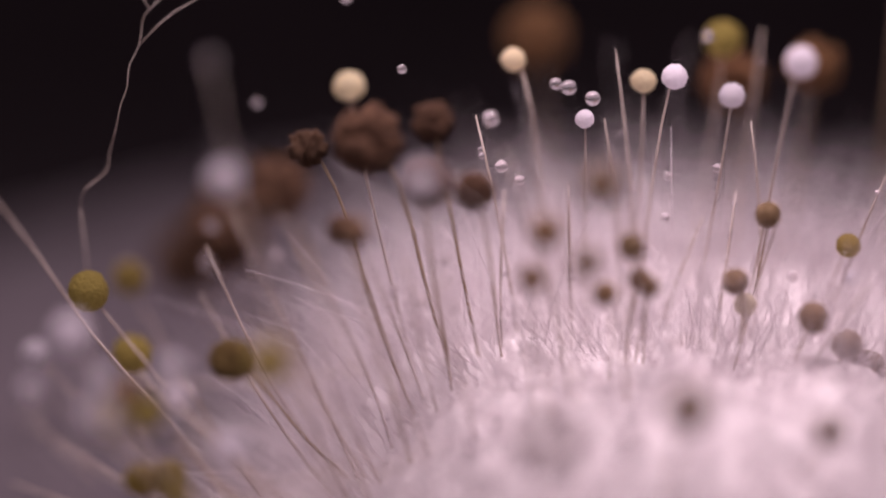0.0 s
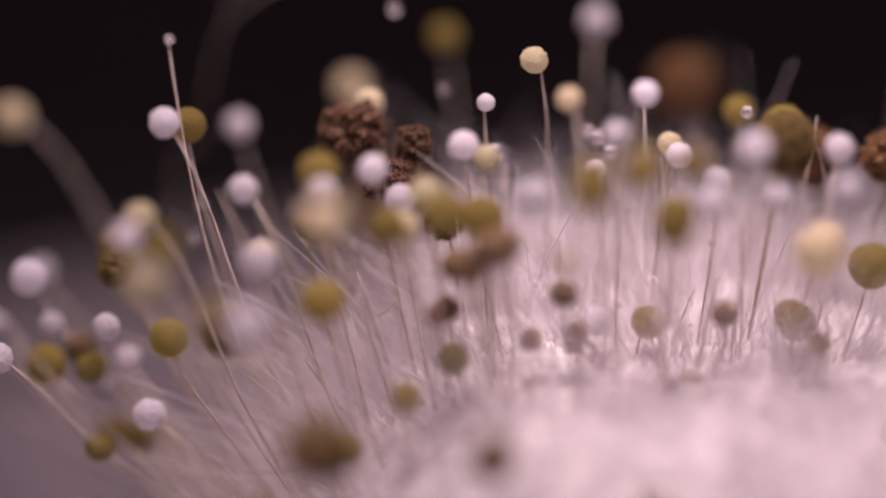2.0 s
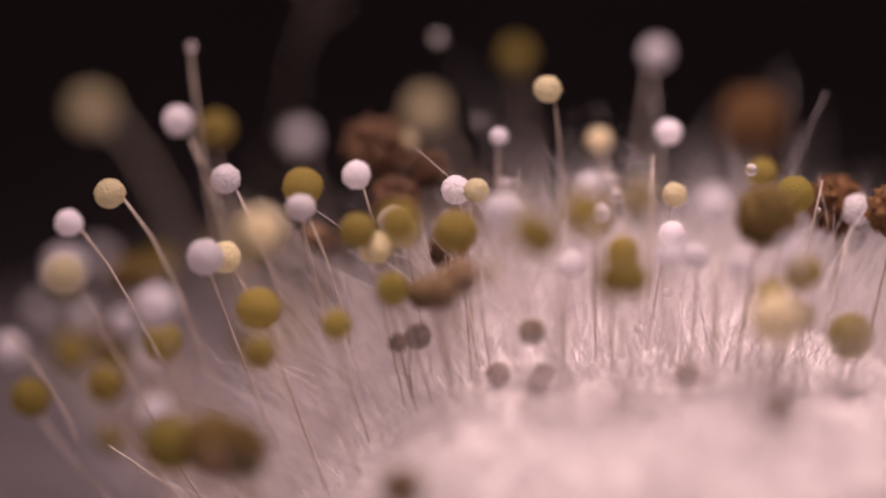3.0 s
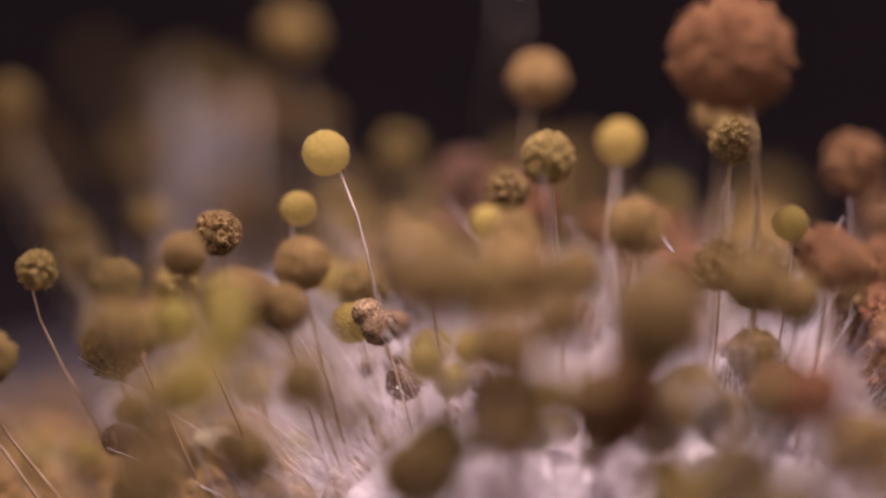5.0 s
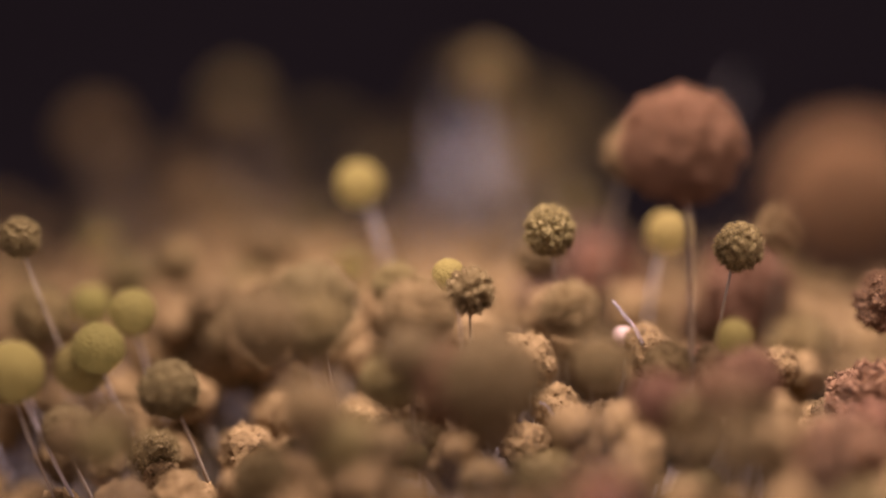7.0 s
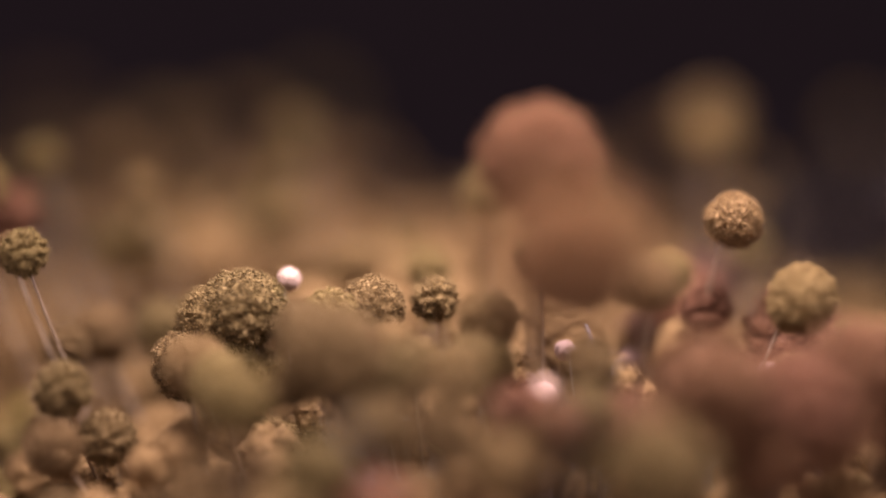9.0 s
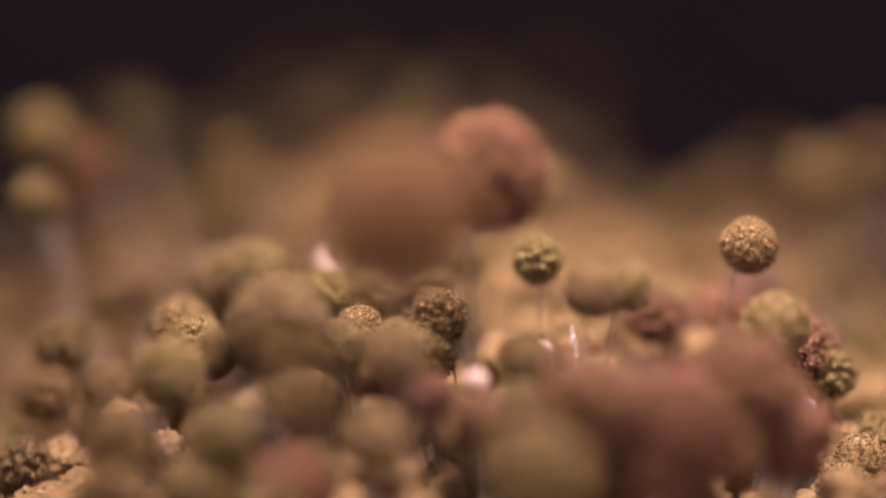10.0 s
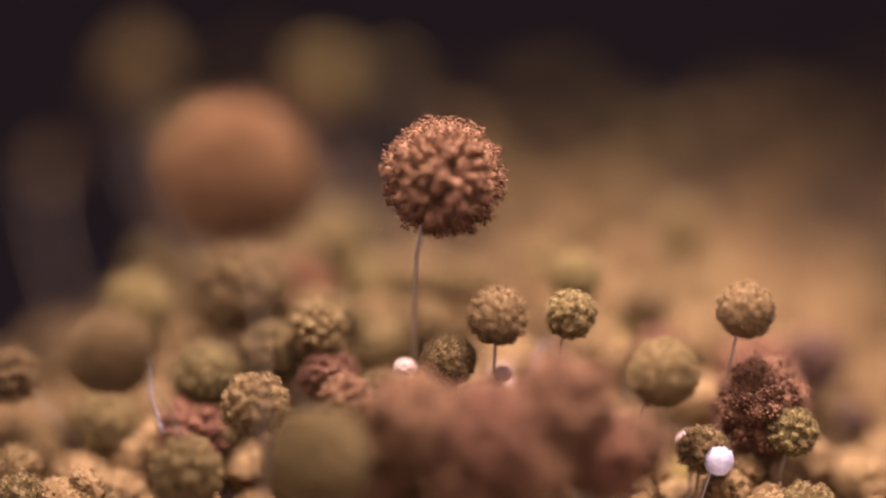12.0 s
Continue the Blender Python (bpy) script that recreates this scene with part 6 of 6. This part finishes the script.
def loose_thread():
    """A long stray thread with two side twigs, high beside the colony."""
    verts, faces = [], []
    pts = []
    ctrl = [Vector(p) for p in thread_pts]
    for a, b in zip(ctrl, ctrl[1:]):
        for i in range(6):
            p = a.lerp(b, i / 6)
            pts.append((p + Vector((noise.noise(p / 160), noise.noise(p / 160 + Vector((9, 0, 0))), noise.noise(p / 160 + Vector((0, 9, 0))))) * 45) * UM)
    tube(verts, faces, pts, [2.3 * UM] * len(pts), 6)
    for k, way in ((5, Vector((-180, 60, 190))), (10, Vector((260, 40, 200)))):
        a = pts[k]
        tube(verts, faces, [a + way * UM * u + Vector((0, 0, 30 * math.sin(3 * u))) * UM for u in (0, 0.3, 0.6, 1)], [2.4 * UM, 2.4 * UM, 2 * UM, 1.4 * UM], 6)
    foot = pts[-1]
    down = Vector((0, 0, (FLOOR * UM - foot.z)))
    tube(verts, faces, [foot + down * u + Vector((40 * math.sin(4 * u), 30 * u, 0)) * UM for u in (0, 0.25, 0.5, 0.75, 1.02)], [2.3 * UM] * 5, 6)
    ob = new("stray_thread", mesh_of("stray_thread", verts, faces, STEM))
    return tagged(ob, "long pale stray thread with side twigs beside the colony", "mould thread")


loose_thread()


def tuft(x, y, top, count, spread, seed, label):
    """An upright sheaf of pale threads."""
    g = random.Random(seed)
    verts, faces = [], []
    for _ in range(count):
        a, r = g.random() * 6.28, spread * math.sqrt(g.random())
        foot = Vector((x + r * math.cos(a), y + r * math.sin(a), FLOOR - 30))
        tip = Vector((x + 1.3 * r * math.cos(a) + g.gauss(0, 60), y + 1.3 * r * math.sin(a) + g.gauss(0, 60), top - g.random() * 500))
        bend = Vector((g.gauss(0, 50), g.gauss(0, 50), 0))
        tube(verts, faces, [(foot.lerp(tip, u) + bend * math.sin(u * 3.1)) * UM for u in (0, 0.25, 0.5, 0.75, 1)], [9 * UM, 9 * UM, 8 * UM, 7 * UM, 4 * UM], 5)
    ob = new("thread_tuft", mesh_of("thread_tuft", verts, faces, THREAD))
    return tagged(ob, label, "mould threads")


sheaf = tuft(-2390, -1215, -80, 8, 150, 5, "upright sheaf of pale lilac threads at the rim")
GROWN.append((sheaf, Vector((0, 0, 0)), Vector((0, 0, 2600)), ((0, 1, 0, 0, 0), (2.6, 1, 0, 0, 0), (4.7, 0, 0, 0, 0), (7.2, 0, 0, 0, 0), (8.8, 0.6, 0, 0, 0), (12, 0.6, 0, 0, 0))))



def crossing_thread(a, b, sag, seed):
    """A thin thread lying across from one place to another."""
    a, b = Vector(a), Vector(b)
    verts, faces = [], []
    pts = []
    for i in range(13):
        u = i / 12
        p = a.lerp(b, u) + Vector((0, 0, -sag * math.sin(math.pi * u)))
        pts.append((p + Vector((noise.noise(p / 200), noise.noise(p / 200 + Vector((7, seed, 0))), noise.noise(p / 150))) * 18) * UM)
    tube(verts, faces, pts, [4.5 * UM] * 13, 6)
    ob = new("crossing_thread", mesh_of("crossing_thread", verts, faces, STEM))
    GROWN.append((ob, Vector((0, 0, 0)), Vector((0, 0, 2200)), WILT))
    return tagged(ob, "thin clear thread lying across between stalks", "mould thread", "threads lying across")


crossing_thread((-2051, -825, -1220), (-969, -750, -1217), 50, 0)
crossing_thread((-1703, -950, -1482), (-966, -850, -1568), 150, 1)
crossing_thread((-1709, -1050, -1678), (-672, -950, -1513), 100, 2)
crossing_thread((896, -375, -1369), (1309, -425, -1467), 75, 3)
crossing_thread((-2467, -950, -1227), (-2152, -950, -1669), 25, 4)
crossing_thread((-1451, -709, -1162), (-1246, -678, -1270), 50, 5)
crossing_thread((-803, -630, -767), (-610, -577, -837), 150, 6)
crossing_thread((-1804, -1857, -883), (-1447, -1740, -1361), -50, 7)
crossing_thread((355, -672, -1157), (530, -538, -1230), -75, 8)


def shining_thread(points):
    """A thick wet thread that leans out of the felt and catches the light."""
    verts, faces = [], []
    tube(verts, faces, [Vector(p) * UM for p in points], [9 * UM, 9 * UM, 8 * UM, 6 * UM], 8)
    ob = new("shining_thread", mesh_of("shining_thread", verts, faces, DROP))
    GROWN.append((ob, Vector((0, 0, 0)), Vector((0, 0, 2200)), ((0, 1, 0, 0, 0), (3.2, 1, 0, 0, 0), (4.7, 0, 0, 0, 0), (12, 0, 0, 0, 0))))
    return tagged(ob, "thick wet shining thread leaning out of the felt", "mould thread")


shining_thread(((825, -2161, -879), (825, -2270, -618), (825, -2360, -422), (825, -2380, -226)))
shining_thread(((1872, 690, -213), (1927, 631, -61), (1942, 576, 79), (2035, 513, 243)))
shining_thread(((2136, 89, -219), (2152, 53, -142), (2186, 13, -64), (2254, -23, -18)))
shining_thread(((562, 28, -461), (544, -7, -391), (537, -34, -356), (539, -67, -338)))
shining_thread(((243, 339, -157), (211, 284, -76), (189, 221, -17), (171, 171, 28)))
shining_thread(((895, -2397, -816), (869, -2471, -747), (824, -2533, -632), (779, -2570, -516)))


def roof(x, y):
    """How high the canopy stands: lower on one flank of the colony, lowest where the heads stand apart."""
    return -60 - 0.12 * math.hypot(x, y) - 0.17 * max(0, -x) + 0.04 * max(0, -y) - 300 * min(max((x - 200) / 500, 0), 1) * min(max((-y - 800) / 500, 0), 1)


def canopy(singles, others):
    """More olive heads that fill the canopy between those above; the deeper ones are one mass."""
    g = random.Random(31)
    taken = [tuple(c.matrix_basis.translation[k] / UM + r.location[k] / UM for k in (0, 1))
             for r in scene.objects if r.name.startswith("spore_stalk") for c in r.children if c.name.startswith("head")]
    shapes = [grainy_shape(60, 0.13, 400 + i, 40, 0.05, 0.1, 3) for i in range(3)]
    mass_v, mass_f, stalk_v, stalk_f, count = [], [], [], [], 0
    tries = made = 0
    while made < singles + others and tries < 30000:
        tries += 1
        r, a = 2850 * math.sqrt(g.random()), g.random() * 2 * math.pi
        x, y = 150 + r * math.cos(a), -100 + r * math.sin(a)
        gap = 150 if made < singles else 92
        if min((x - p) ** 2 + (y - q) ** 2 for p, q in taken) < gap ** 2:
            continue
        taken.append((x, y))
        made += 1
        size = g.choice((105, 120, 135, 150))
        if made <= singles:
            start = round(2.9 + g.random() * 0.6, 2)
            plant(g.choice("oooooooooR"), x, y, roof(x, y) - g.random() * 420, size,
                  ((0, 1, 0, 0, 0), (start, 1, 0, 0, 0), (round(start + 0.8, 2), 0.4, 0, 0, 0), (4.75, 0, 0, 0, -20), (12, 0, 0, 0, 0)))
            continue
        top = Vector((x, y, roof(x, y) - 90 - g.random() * 430))
        v, f = shapes[made % 3]
        turn = np.array(Euler((g.random() * 6, g.random() * 6, g.random() * 6)).to_matrix())
        mass_v.append(v @ turn.T * size + np.array(top))
        mass_f.extend([[i + count for i in x] for x in f])
        count += len(v)
        foot = Vector((x * 0.55, y * 0.55, FLOOR - 40))
        tube(stalk_v, stalk_f, [foot.lerp(top, u) * UM for u in (0, 0.5, 1)], [11 * UM, 10 * UM, 8 * UM], 5)
    rim = [grainy_shape(40, 0.2, 440 + i, 0, 0.06, 0.1, 2) for i in range(2)]
    for _ in range(90):
        r, a = 2900 + 1450 * g.random(), math.radians(212 + 86 * g.random())
        x, y = r * math.cos(a), r * math.sin(a)
        top = Vector((x, y, -1500 + 780 * g.random()))
        v, f = g.choice(rim)
        mass_v.append(v * g.choice((115, 135, 150)) + np.array(top))
        mass_f.extend([[i + count for i in x] for x in f])
        count += len(v)
        tube(stalk_v, stalk_f, [Vector((x * 0.8, y * 0.8, FLOOR - 40)).lerp(top, u) * UM for u in (0, 0.5, 1)], [11 * UM, 10 * UM, 8 * UM], 5)
    grow = ((0, 1, 0, 0, 0), (3.0, 1, 0, 0, 0), (3.8, 0.8, 0, 0, 0), (4.7, 0.45, 0, 0, 0), (5.6, 0.17, 0, 0, 0), (7.0, 0, 0, 0, 0), (12, 0, 0, 0, 0))
    heads = new("spore_canopy", mesh_of("spore_canopy", np.concatenate(mass_v) * UM, mass_f, OCHRE))
    stems = new("canopy_stalks", mesh_of("canopy_stalks", stalk_v, stalk_f, OLD_STEM))
    for ob, text in ((heads, "mass of ochre brown spore heads low in the canopy"), (stems, "thin brownish stalks under the canopy")):
        tagged(ob, text, "mould heads", kind="stuff")
        GROWN.append((ob, Vector((0, 0, 0)), Vector((0, 0, 2500)), grow))


canopy(70, 700)


def motions():
    for root, base, deep, rise in GROWN:
        walk(root, [(t, pose(*((base - deep * sunk + Vector((dx, dy, dz))) * UM))) for t, sunk, dx, dy, dz in rise])


motions()
